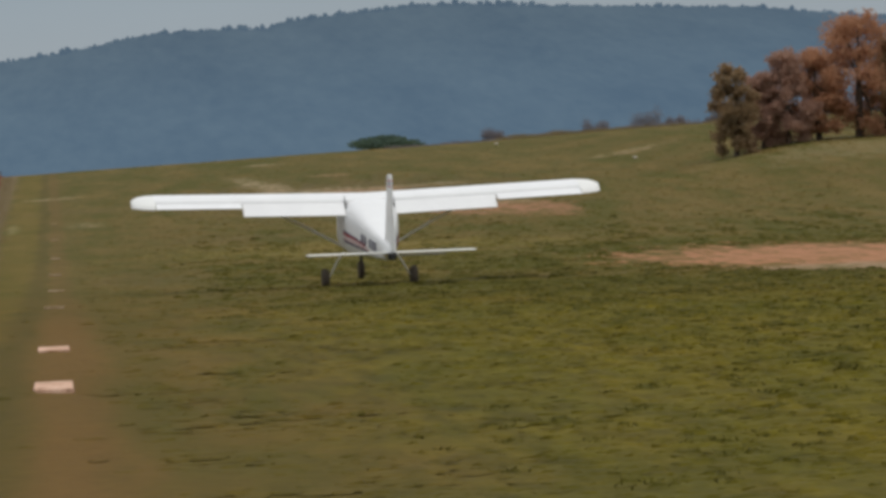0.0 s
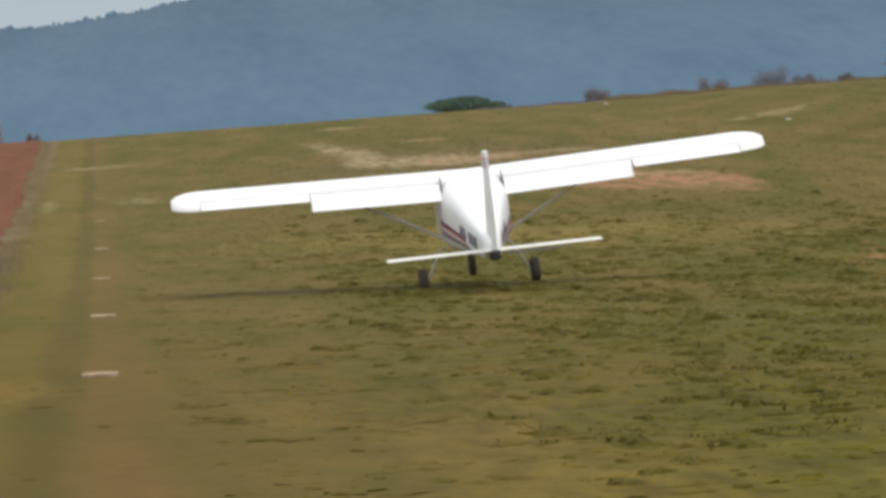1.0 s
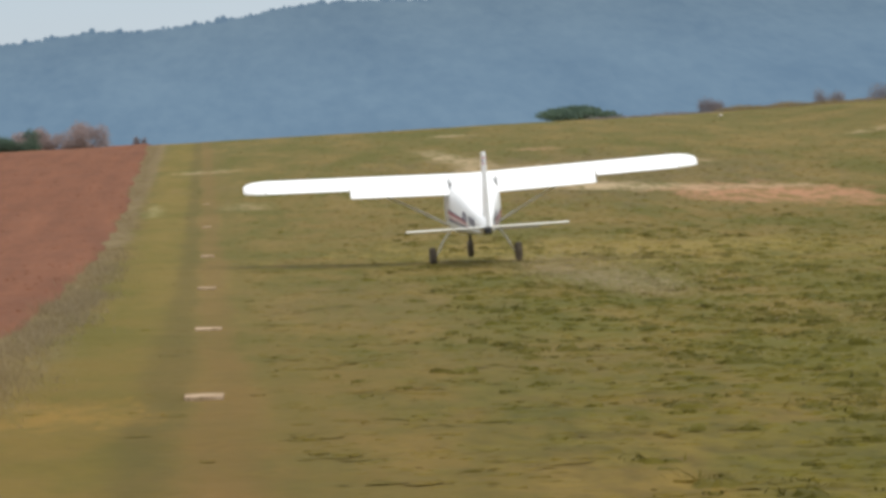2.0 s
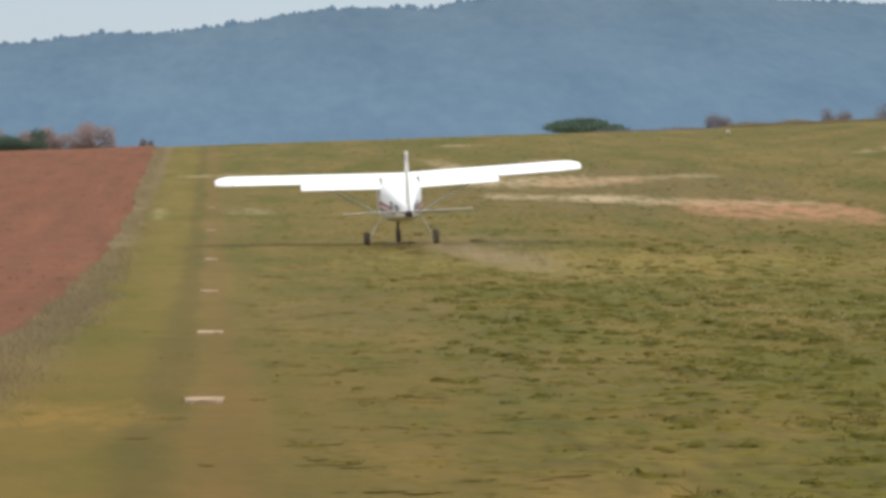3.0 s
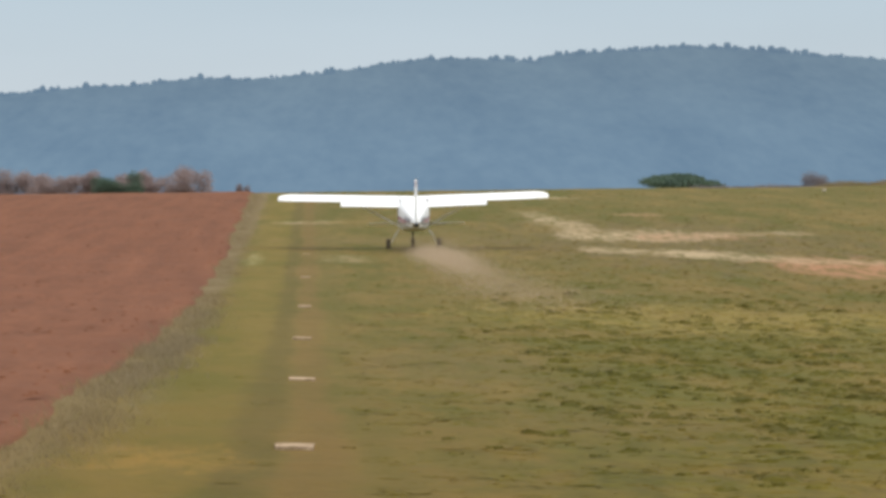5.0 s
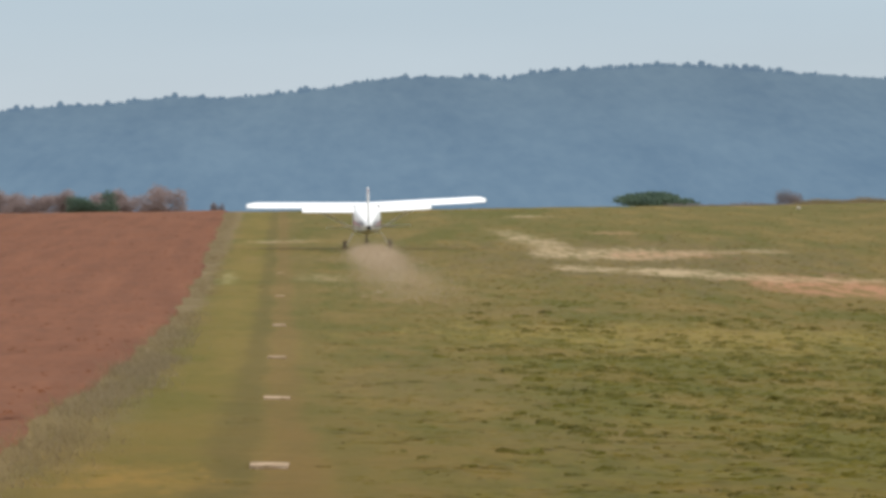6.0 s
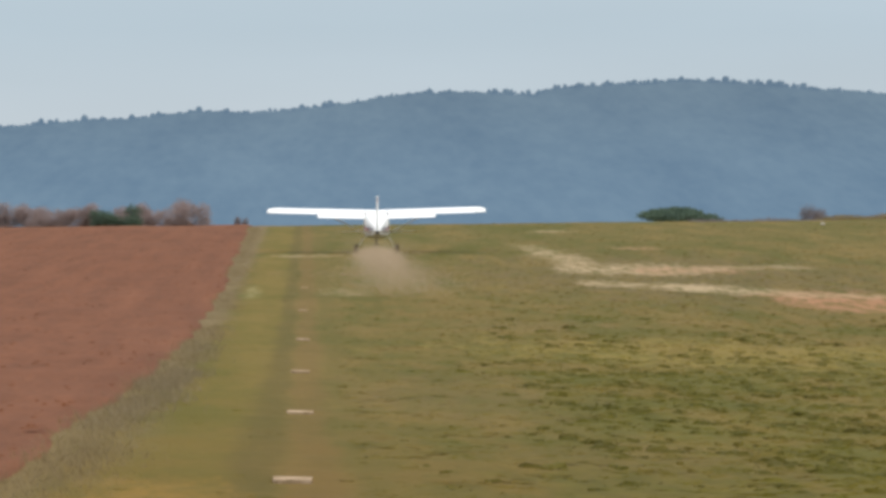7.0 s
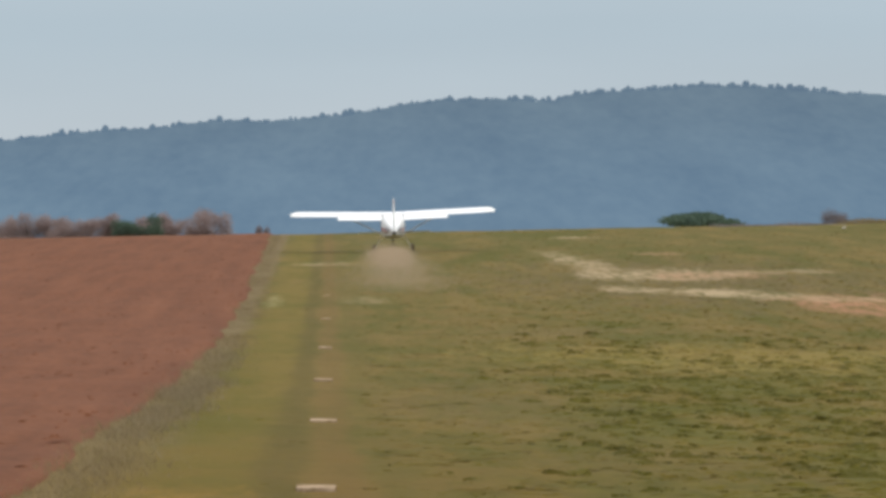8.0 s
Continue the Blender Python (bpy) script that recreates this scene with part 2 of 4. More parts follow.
def soil_material():
    m = Nodes("red ploughed soil", 0.95, 0, 0.1)
    v = m.where()
    big, mid, fine = m.noise(m.scaled(v, (1, 0.2, 1)), 0.2, 4), m.noise(m.scaled(v, (1, 0.05, 1)), 1.2, 5, 0.65), m.noise(m.scaled(v, (1, 0.2, 1)), 6, 5, 0.7)
    c = m.mix(m.math("MULTIPLY", big, 0.7), (0.137, 0.051, 0.022), (0.163, 0.069, 0.036))
    c = m.mix(0.8, c, m.ramp(mid, (0.3, (0.74, 0.73, 0.72)), (0.7, (1.18, 1.18, 1.18))), "MULTIPLY")
    c = m.mix(0.8, c, m.ramp(fine, (0.3, (0.74, 0.73, 0.72)), (0.7, (1.18, 1.18, 1.18))), "MULTIPLY")
    m.bump(m.math("ADD", fine, mid), 0.5, 0.05)
    return m.colour(c)


def leaf_material(name, *stops):
    m = Nodes(name, 0.75, 0, 0.2)
    return see_through(m, m.mix(0.5, m.ramp(m.island(), *stops), m.ramp(m.noise(m.local(), 0.8, 3), (0.3, stops[0][1]), (0.7, stops[-1][1]))), 0.4)


def hazy_hill_material():
    """Far wooded hill: dark canopy, with two kilometres of blue haze painted on as emission."""
    m = Nodes("far wooded hill with painted haze", 1.0, 0, 0.0)
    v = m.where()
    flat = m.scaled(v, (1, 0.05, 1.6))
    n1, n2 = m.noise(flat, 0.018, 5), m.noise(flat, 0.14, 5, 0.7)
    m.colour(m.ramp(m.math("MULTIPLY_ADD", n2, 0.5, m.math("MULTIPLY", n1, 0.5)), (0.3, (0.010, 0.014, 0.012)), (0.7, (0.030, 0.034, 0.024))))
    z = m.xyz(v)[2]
    # painted haze: emission colour, bluer towards the foot, mottled like the canopy
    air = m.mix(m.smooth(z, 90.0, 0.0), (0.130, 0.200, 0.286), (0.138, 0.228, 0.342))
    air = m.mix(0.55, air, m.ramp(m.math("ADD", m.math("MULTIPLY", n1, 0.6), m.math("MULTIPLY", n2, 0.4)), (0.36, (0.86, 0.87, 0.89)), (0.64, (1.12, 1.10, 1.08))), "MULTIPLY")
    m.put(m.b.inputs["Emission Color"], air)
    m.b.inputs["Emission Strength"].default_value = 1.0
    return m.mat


def dust_material():
    m = Nodes("brown dust", 1.0, 0, 0.0)
    m.b.inputs["Alpha"].default_value = 0.5
    return m.colour(m.ramp(m.island(), (0.0, (0.48, 0.365, 0.245)), (1.0, (0.56, 0.44, 0.31))))


def mark_material(name, *tones):
    m = Nodes(name, 0.95, 0, 0.03)
    v = m.where()
    n = m.math("ADD", m.math("MULTIPLY", m.noise(m.scaled(v, (1, 0.5, 1)), 5.0, 5, 0.7), 0.7), m.math("MULTIPLY", m.noise(v, 30, 3), 0.3))
    m.bump(n, 0.4, 0.01)
    return m.colour(m.ramp(n, *zip((0.38, 0.50, 0.68), tones)))


GROUND, SOIL_MAT, HAZY_HILL = ground_material(), soil_material(), hazy_hill_material()
TUFT = tuft_material("green tufts", (0.0, (0.052, 0.056, 0.009)), (0.35, (0.078, 0.076, 0.012)), (0.75, (0.116, 0.097, 0.019)), (1.0, (0.165, 0.122, 0.032)))
DEEP = tuft_material("coarse dark tufts", (0.0, (0.048, 0.044, 0.007)), (0.6, (0.064, 0.058, 0.009)), (1.0, (0.088, 0.078, 0.013)), blend=0.32)
STRAW = tuft_material("dry margin weeds", (0.0, (0.265, 0.200, 0.120)), (0.4, (0.285, 0.218, 0.125)), (0.8, (0.310, 0.240, 0.132)), (1.0, (0.270, 0.222, 0.085)), blend=0.3, through_light=0.4)
MARK = mark_material("flaked whitewash", (0.15, 0.105, 0.05), (0.33, 0.235, 0.148), (0.47, 0.36, 0.245))
FRESH = mark_material("sound whitewash", (0.26, 0.14, 0.07), (0.60, 0.38, 0.27), (0.74, 0.52, 0.39))
DUST = dust_material()
BARK = plain("grey brown bark", (0.11, 0.085, 0.065), 0.9, 0, 0.1, 14, 0.3)
# autumn leaf tones for grove and hedge, lightened to stand in for haze
RUST = leaf_material("rust autumn leaves", (0.0, (0.40, 0.205, 0.125)), (0.5, (0.50, 0.26, 0.15)), (1.0, (0.60, 0.34, 0.19)))
RUSSET = leaf_material("russet autumn leaves", (0.0, (0.36, 0.22, 0.17)), (0.5, (0.43, 0.26, 0.19)), (1.0, (0.50, 0.31, 0.215)))
BROWN = leaf_material("brown autumn leaves", (0.0, (0.29, 0.222, 0.208)), (0.5, (0.335, 0.256, 0.236)), (1.0, (0.375, 0.290, 0.262)))
OLIVE = leaf_material("olive autumn leaves", (0.0, (0.22, 0.17, 0.10)), (0.5, (0.32, 0.225, 0.125)), (1.0, (0.42, 0.27, 0.14)))
# twigs on the brow: distance haze is mixed into this grey tone
HAZED_TWIG = leaf_material("haze-greyed twigs", (0.0, (0.180, 0.152, 0.155)), (0.5, (0.205, 0.175, 0.175)), (1.0, (0.24, 0.205, 0.20)))
DRAB = leaf_material("dry shrub twigs", (0.0, (0.215, 0.168, 0.100)), (0.5, (0.245, 0.192, 0.113)), (1.0, (0.28, 0.22, 0.128)))
# needle green raised to include the haze in front of the pines
PINE = leaf_material("dark pine needles", (0.0, (0.066, 0.102, 0.080)), (0.5, (0.098, 0.142, 0.100)), (1.0, (0.13, 0.18, 0.115)))
WHITE = plain("white aircraft paint", (0.86, 0.855, 0.835), 0.38, 0, 0.5, 12, 0.05)
WHITE_B = plain("cream aircraft paint", (0.74, 0.72, 0.64), 0.42, 0, 0.5, 12, 0.06)
WHITE_T = plain("ivory aircraft paint", (0.84, 0.83, 0.78), 0.42, 0, 0.5, 12, 0.05)
RUBBER = plain("dusty tyre rubber", (0.105, 0.085, 0.064), 0.85, 0, 0.2, 25, 0.3)
METAL = plain("grey alloy", (0.45, 0.45, 0.44), 0.4, 0.8, 0.5, 30, 0.15)
STONE = plain("pale stone", (0.50, 0.45, 0.38), 0.9, 0, 0.2, 18, 0.2)
DARK = plain("dark grey plastic", (0.05, 0.05, 0.052), 0.6, 0, 0.3, 30, 0.2)
RED = plain("red stripe paint", (0.42, 0.035, 0.045), 0.4, 0, 0.4, 20, 0.08)
NAVY = plain("navy stripe paint", (0.03, 0.035, 0.10), 0.4, 0, 0.4, 20, 0.08)


# ---- mesh helpers ----
def mesh_of(name, verts, faces, mat, smooth=False):
    me = bpy.data.meshes.new(name)
    verts = np.asarray(verts, dtype=np.float32).reshape(-1, 3)
    if isinstance(faces, np.ndarray):
        n, k = faces.shape
        me.vertices.add(len(verts))
        me.vertices.foreach_set("co", verts.ravel())
        me.loops.add(n * k)
        me.loops.foreach_set("vertex_index", faces.astype(np.int32).ravel())
        me.polygons.add(n)
        me.polygons.foreach_set("loop_start", np.arange(0, n * k, k, dtype=np.int32))
        me.update(calc_edges=True)
    else:
        me.from_pydata(verts.tolist(), [], faces)
    me.polygons.foreach_set("use_smooth", [smooth] * len(me.polygons))
    me.materials.append(mat)
    me.validate()
    me.update()
    return me


def part(name, bm, mat, parent=None, label="", smooth=False):
    """Links a bmesh, or (verts, faces), as one mesh object under a thing or a part."""
    if isinstance(bm, tuple):
        me = mesh_of(name, bm[0], bm[1], mat, smooth)
    else:
        bmesh.ops.recalc_face_normals(bm, faces=bm.faces)
        me = bpy.data.meshes.new(name)
        bm.to_mesh(me)
        bm.free()
        me.polygons.foreach_set("use_smooth", [smooth] * len(me.polygons))
        me.materials.append(mat)
    ob = new(name, me)
    ob.parent = parent
    if label:
        tagged(ob, label)
    return ob


def loft(rings, close=True):
    """Closed rings of equal length, skinned, with capped ends."""
    bm = bmesh.new()
    rows = [[bm.verts.new(p) for p in r] for r in rings]
    n = len(rows[0])
    for a, b in zip(rows, rows[1:]):
        for i in range(n):
            bm.faces.new((a[i], a[(i + 1) % n], b[(i + 1) % n], b[i]))
    if close:
        for r in (rings[0][::-1], rings[-1]):
            bm.faces.new([bm.verts.new(p) for p in r])
    return bm


def tube(points, radii, n=8):
    """A tapered round bar along points."""
    rings = []
    for i, p in enumerate(points):
        p = Vector(p)
        a, b = Vector(points[max(i - 1, 0)]), Vector(points[min(i + 1, len(points) - 1)])
        q = (b - a).to_track_quat("Z", "Y")
        rings.append([p + q @ Vector((math.cos(k * math.tau / n) * radii[i], math.sin(k * math.tau / n) * radii[i], 0)) for k in range(n)])
    return loft(rings)


# ---- the lie of the land ----
KY = [-400, -60, -40, 0, 20, 40, 60, 80, 100, 115, 126, 137, 151, 177, 193, 207, 225, 245, 258, 270, 300, 400, 700, 1200, 5000]
KZ = [0.5, 0.3, 0.22, 0, -0.25, -0.71, -0.96, -1.07, -1.09, -1.05, -0.94, -0.77, -0.56, 0.03, 0.32, 0.64, 1.0, 1.36, 1.50, 1.44, 0.95, -4, -24, -40, -60]
CY, CS = [-400, 0, 90, 150, 250, 300, 600, 5000], [0, -0.02, -0.022, 0, 0.0135, 0.0135, 0, 0]


def land(x, y):
    """Height of the ground: a shallow dip, then a rise to the brow, and a bank beside the strip."""
    x, y = np.asarray(x, float), np.asarray(y, float)
    z = (np.interp(y - 5, KY, KZ) + 2 * np.interp(y, KY, KZ) + np.interp(y + 5, KY, KZ)) / 4
    z = z + np.interp(y, CY, CS) * np.clip(x, -40, 60)
    s = np.clip((x - 26.5) / 9, 0, 1)
    b = np.clip((y - 105) / 50, 0, 1) * np.clip((265 - y) / 60, 0, 1)
    return z + 0.9 * s * s * (3 - 2 * s) * b * b * (3 - 2 * b)


def wobble(x, y, size, seed=0.0):
    """Smooth random waves between about -1 and 1."""
    x, y = np.asarray(x) / size, np.asarray(y) / size
    return (np.sin(x * 1.7 + 1.3 * np.sin(y * 1.1 + seed) + seed) * np.cos(y * 1.9 + 1.1 * np.sin(x * 0.8 + 2 * seed))
            + 0.5 * np.sin(x * 4.1 + y * 2.3 + seed * 3) * np.cos(y * 3.7 - x * 1.2 + seed)) / 1.5


def sheet(xs, ys, height):
    gx, gy = np.meshgrid(xs, ys)
    v = np.stack([gx, gy, height(gx, gy)], -1).reshape(-1, 3)
    n, m = len(xs), len(ys)
    i = (np.arange(m - 1)[:, None] * n + np.arange(n - 1)[None]).ravel()
    return v, np.stack([i, i + 1, i + n + 1, i + n], -1)


def build_ground():
    xs = np.concatenate([[-4500, -2500, -1200, -600, -300, -150, -90, -60, -45, -32, -24], np.arange(-18, -3, 1.0), np.arange(-3, 14, 0.2),
                         np.arange(14, 30, 0.4), np.arange(30, 64, 1.5), [70, 85, 110, 150, 220, 320, 600, 1200, 2500, 4500]])
    ys = np.concatenate([[-1500, -600, -300, -150, -100], np.arange(-80, 10, 1.5), np.arange(10, 130, 0.35), np.arange(130, 285, 0.9),
                         np.arange(286, 420, 8), [450, 520, 620, 800, 1100, 1600, 2300, 3200, 4600]])

    def height(x, y):
        near = (np.abs(y - 90) < 210) & (np.abs(x - 10) < 60)
        rough = 0.012 * wobble(x, y, 0.9, 0.3) + 0.007 * wobble(x, y, 0.33, 1.7) + 0.03 * wobble(x, y, 4.0, 4.1)
        return land(x, y) + np.where(near, rough, 0)

    ob = part("ground", sheet(xs, ys, height), GROUND, smooth=True)
    return tagged(ob, "worn grass landing strip, mown, patchy green and brown", "ground", kind="structure")


def field_edge(y):
    return -2.62 - 0.004 * np.clip(y - 120, 0, 150) + 0.15 * wobble(y, y * 0.3, 7.0, 2.2) + 0.04 * wobble(y, 0 * y, 1.6, 5.0)


def build_field():
    ys = np.concatenate([np.arange(-60, 20, 1.2), np.arange(20, 120, 0.4), np.arange(120, 272, 0.8)])
    us = np.concatenate([[0, 0.04], np.arange(0.15, 12, 0.22), np.arange(12, 60, 1.2)])
    gu, gy = np.meshgrid(us, ys)
    gx = field_edge(gy) - gu
    rough = 0.014 * wobble(gx * 1.0, gy * 0.35, 0.55, 0.9) + 0.010 * wobble(gx, gy, 0.4, 3.3) + 0.05 * wobble(gx, gy, 5.0, 1.1)
    gz = land(gx, gy) + np.clip(gu / 0.3, 0, 1) * (0.07 + rough) - 0.06 * (gu == 0)
    v = np.stack([gx, gy, gz], -1).reshape(-1, 3)
    n, m = len(us), len(ys)
    i = (np.arange(m - 1)[:, None] * n + np.arange(n - 1)[None]).ravel()
    ob = part("ploughed_field", (v, np.stack([i, i + n, i + n + 1, i + 1], -1)), SOIL_MAT, smooth=True)
    return tagged(ob, "freshly ploughed red earth beside the grass strip", "field", kind="structure")


# ---- the far hill ----
RIDGE_X = [-900, -400, 0, 100, 200, 300, 400, 500, 600, 650, 700, 800, 900, 930, 1000, 1100, 1160, 1240, 1300, 1400, 1500, 1570, 1790, 2060, 2300, 2700, 3300, 4200]
RIDGE_Y = [290, 232, 194, 184, 181, 168, 170, 161, 148, 138, 133, 131, 136, 124, 119, 114, 110, 110, 115, 123, 129, 134, 149, 185, 190, 170, 150, 190]
FAR = 2500.0
RX = [(x - 502) / 8000 * FAR for x in RIDGE_X]
RZ = [1.55 + (372 - y) / 8000 * FAR for y in RIDGE_Y]


def build_hill():
    xs = np.arange(-480, 1150, 3.5)
    us = np.concatenate([np.linspace(0, 0.9, 40), np.linspace(0.91, 1.0, 12), [1.05, 1.12, 1.25]])
    gx, gu = np.meshgrid(xs, us)
    top = np.interp(gx, RX, RZ) - 1.6
    y = 1100 + (FAR - 1100) * gu + 60 * wobble(gx, gx * 0.3, 160, 0.4) * (1 - np.clip(gu, 0, 1))
    s = np.clip(gu, 0, 1)
    z = -48 + (top + 48) * (s ** 1.15) - np.clip(gu - 1, 0, 1) * 120
    fold = np.sin(s * np.pi) * (3 * wobble(gx + y * 0.25, y * 0.2, 110, 1.5) + 1.2 * wobble(gx, y * 0.5, 30, 2.5))
    z = z + fold + 0.6 * wobble(gx, y, 6.0, 3.5) + 0.5 * wobble(gx, y, 2.2, 0.5)
    v = np.stack([gx, y, z], -1).reshape(-1, 3)
    n, m = len(xs), len(us)
    i = (np.arange(m - 1)[:, None] * n + np.arange(n - 1)[None]).ravel()
    # the hill's surface itself glows in the haze colour
    ob = part("backdrop", (v, np.stack([i, i + 1, i + n + 1, i + n], -1)), HAZY_HILL, smooth=True)
    tagged(ob, "long far wooded hill, its blue haze painted on as glow", "hill", kind="structure")


def blob_arrays(centres, sizes, rng, sides=7, rings=3, jag=0.28):
    """Many small uneven clumps in one mesh: centres (n,3), sizes (n,3) half extents."""
    th = np.arange(sides) * math.tau / sides
    base = [np.array([[0, 0, 1.0]])]
    for r in range(rings):
        a = math.pi * (r + 1) / (rings + 1)
        base.append(np.stack([np.cos(th + 0.4 * r) * math.sin(a), np.sin(th + 0.4 * r) * math.sin(a), np.full(sides, math.cos(a))], -1))
    base.append(np.array([[0, 0, -1.0]]))
    base = np.concatenate(base)
    f = []
    for k in range(sides):
        f.append((0, 1 + k, 1 + (k + 1) % sides))
        for r in range(rings - 1):
            a, b = 1 + r * sides, 1 + (r + 1) * sides
            f.append((a + k, b + k, a + (k + 1) % sides))
            f.append((b + k, b + (k + 1) % sides, a + (k + 1) % sides))
        last = 1 + (rings - 1) * sides
        f.append((last + k, len(base) - 1, last + (k + 1) % sides))
    f = np.array(f)
    n, k = len(centres), len(base)
    v = base[None] * (1 + jag * rng.uniform(-1, 1, (n, k, 1))) * sizes[:, None] + centres[:, None]
    return v.reshape(-1, 3), (f[None] + (np.arange(n) * k)[:, None, None]).reshape(-1, 3)


def build_ridge_trees():
    rng = np.random.default_rng(5)
    n = 900
    x = rng.uniform(-200, 620, n)
    y = np.full(n, FAR) - rng.uniform(0, 14, n)
    r = 0.35 + 1.7 * rng.random(n) ** 2.6
    z = np.interp(x, RX, RZ) - 1.6 - 0.35 * r + rng.uniform(-1.0, 0.4, n) + 0.8 * wobble(x, x, 7.0, 0.7)
    tall = np.array([[(u - 502) / 8000 * FAR, FAR - 5, -0.2 + (372 - w) / 8000 * FAR] for u, w in ((1162, 109), (1241, 108), (1297, 113), (1318, 114), (1033, 118), (310, 166), (1340, 117), (1380, 120))])
    c = np.concatenate([np.stack([x, y, z], -1), tall])
    s = np.concatenate([np.stack([r, r, r * rng.uniform(0.8, 1.5, n)], -1), np.tile([1.7, 1.7, 2.1], (len(tall), 1))])
    # the crest trees share the hill's painted haze glow
    ob = part("hill_trees", blob_arrays(c, s, rng, jag=0.4), HAZY_HILL, smooth=False)
    tagged(ob, "row of far trees along the crest of the hill", "trees", kind="stuff")


# ---- plants ----
def crown_leaves(lobes, count, leaf, rng, shell=0.55):
    """Small leaf clusters filling uneven lobes: (x, y, z, rx, ry, rz) each."""
    lobes = np.array(lobes, float)
    w = lobes[:, 3] * lobes[:, 5]
    pick = rng.choice(len(lobes), count, p=w / w.sum())
    d = rng.normal(size=(count, 3))
    d /= np.linalg.norm(d, axis=1, keepdims=True)
    rad = (shell + (1 - shell) * rng.random(count)) * (1 + 0.16 * rng.normal(size=count) * (rng.random(count) < 0.35))
    c = lobes[pick, :3] + d * lobes[pick, 3:] * rad[:, None]
    a, b = rng.normal(size=(count, 3)), rng.normal(size=(count, 3))
    a /= np.linalg.norm(a, axis=1, keepdims=True)
    b -= a * (a * b).sum(1, keepdims=True)
    b /= np.linalg.norm(b, axis=1, keepdims=True)
    s = leaf * rng.uniform(0.6, 1.4, (count, 1))
    v = np.stack([c - a * s, c + b * s * 0.55, c + a * s, c - b * s * 0.6 + np.cross(a, b) * s * 0.3], 1)
    return v.reshape(-1, 3), np.arange(count * 4).reshape(-1, 4)


def tree(name, at, height, width, mat, label, category="tree", seed=1, clear=0.18, leaves=3500, umbrella=False, leaf=0.16):
    """A tapered trunk with limbs, and a crown of many small leaf clusters in uneven lobes."""
    rng = np.random.default_rng(seed)
    x, y = at
    base = float(land(x, y))
    root = new(name)
    root.location = (x, y, base - 0.05)
    top = height * (0.72 if umbrella else 0.86)
    bend = rng.uniform(-0.05, 0.05, 2) * height
    spine = [(0, 0, 0), (bend[0] * 0.3, bend[1] * 0.3, top * 0.35), (bend[0], bend[1], top * 0.7), (bend[0] * 0.8, bend[1], top)]
    r = height * 0.028
    part("trunk", tube(spine, [r * 1.3, r, r * 0.6, r * 0.2], 8), BARK, root, smooth=True)
    lobes = []
    n = 12 if umbrella else 34
    for k in range(n):
        a = k * 2.4 + rng.uniform(-0.4, 0.4)
        if umbrella:
            out = width * 0.5 * (0.72 * ((k * 0.37 + 0.1) % 1.0))
            h = height * (0.84 - 0.26 * (out / (0.5 * width)) ** 1.6)
            lobe = (out * math.cos(a), out * math.sin(a), h, width * 0.26, width * 0.26, height * 0.13)
        else:
            t = (k + 0.5) / n
            h = height * (clear + 0.05 + (0.88 - clear) * t + rng.uniform(-0.04, 0.07))
            prof = math.sin(math.pi * (0.22 + 0.66 * t))
            out = width * 0.42 * prof * rng.uniform(0.25, 1.05)
            lobe = (out * math.cos(a), out * math.sin(a), h, width * 0.19 * rng.uniform(0.6, 1.2), width * 0.19, height * rng.uniform(0.06, 0.12))
        lobes.append(lobe)
        if k % (2 if umbrella else 5) == 0:
            s0 = Vector(spine[1]).lerp(Vector(spine[2]), rng.uniform(0, 1))
            e0 = Vector(lobe[:3])
            part("limb", tube([s0, s0.lerp(e0, 0.5) + Vector((0, 0, 0.04 * height)), e0], [r * 0.5, r * 0.33, r * 0.1], 6), BARK, root, smooth=True)
    part("crown", crown_leaves(lobes, leaves, leaf, rng, 0.55 if umbrella else 0.15), mat, root)
    return tagged(root, label, category)


def bush(name, at, height, width, mat, label, seed=1, leaves=900, leaf=0.09, group="", low=False):
    """Several stems from one stool and a loose, uneven crown."""
    rng = np.random.default_rng(seed)
    x, y = at
    root = new(name)
    root.location = (x, y, float(land(x, y)) - 0.04)
    lobes = []
    for k in range(6):
        a = k * 2.4 + rng.uniform(-0.5, 0.5)
        out = width * 0.5 * rng.uniform(0.1, 0.75)
        h = height * rng.uniform(0.05, 0.38 if low else 0.62)
        lobes.append((out * math.cos(a), out * math.sin(a), h, width * rng.uniform(0.16, 0.28), width * 0.22, height * (rng.uniform(0.28, 0.5) if low else rng.uniform(0.2, 0.34))))
    for k in range(4):
        e = Vector(lobes[k][:3])
        part("stem", tube([(0.03 * k, 0, 0), e * 0.6, e * 1.05], [0.035, 0.022, 0.008], 5), BARK, root, smooth=True)
    part("foliage", crown_leaves(lobes, leaves, leaf, rng, 0.3), mat, root)
    return tagged(root, label, "bush", group)


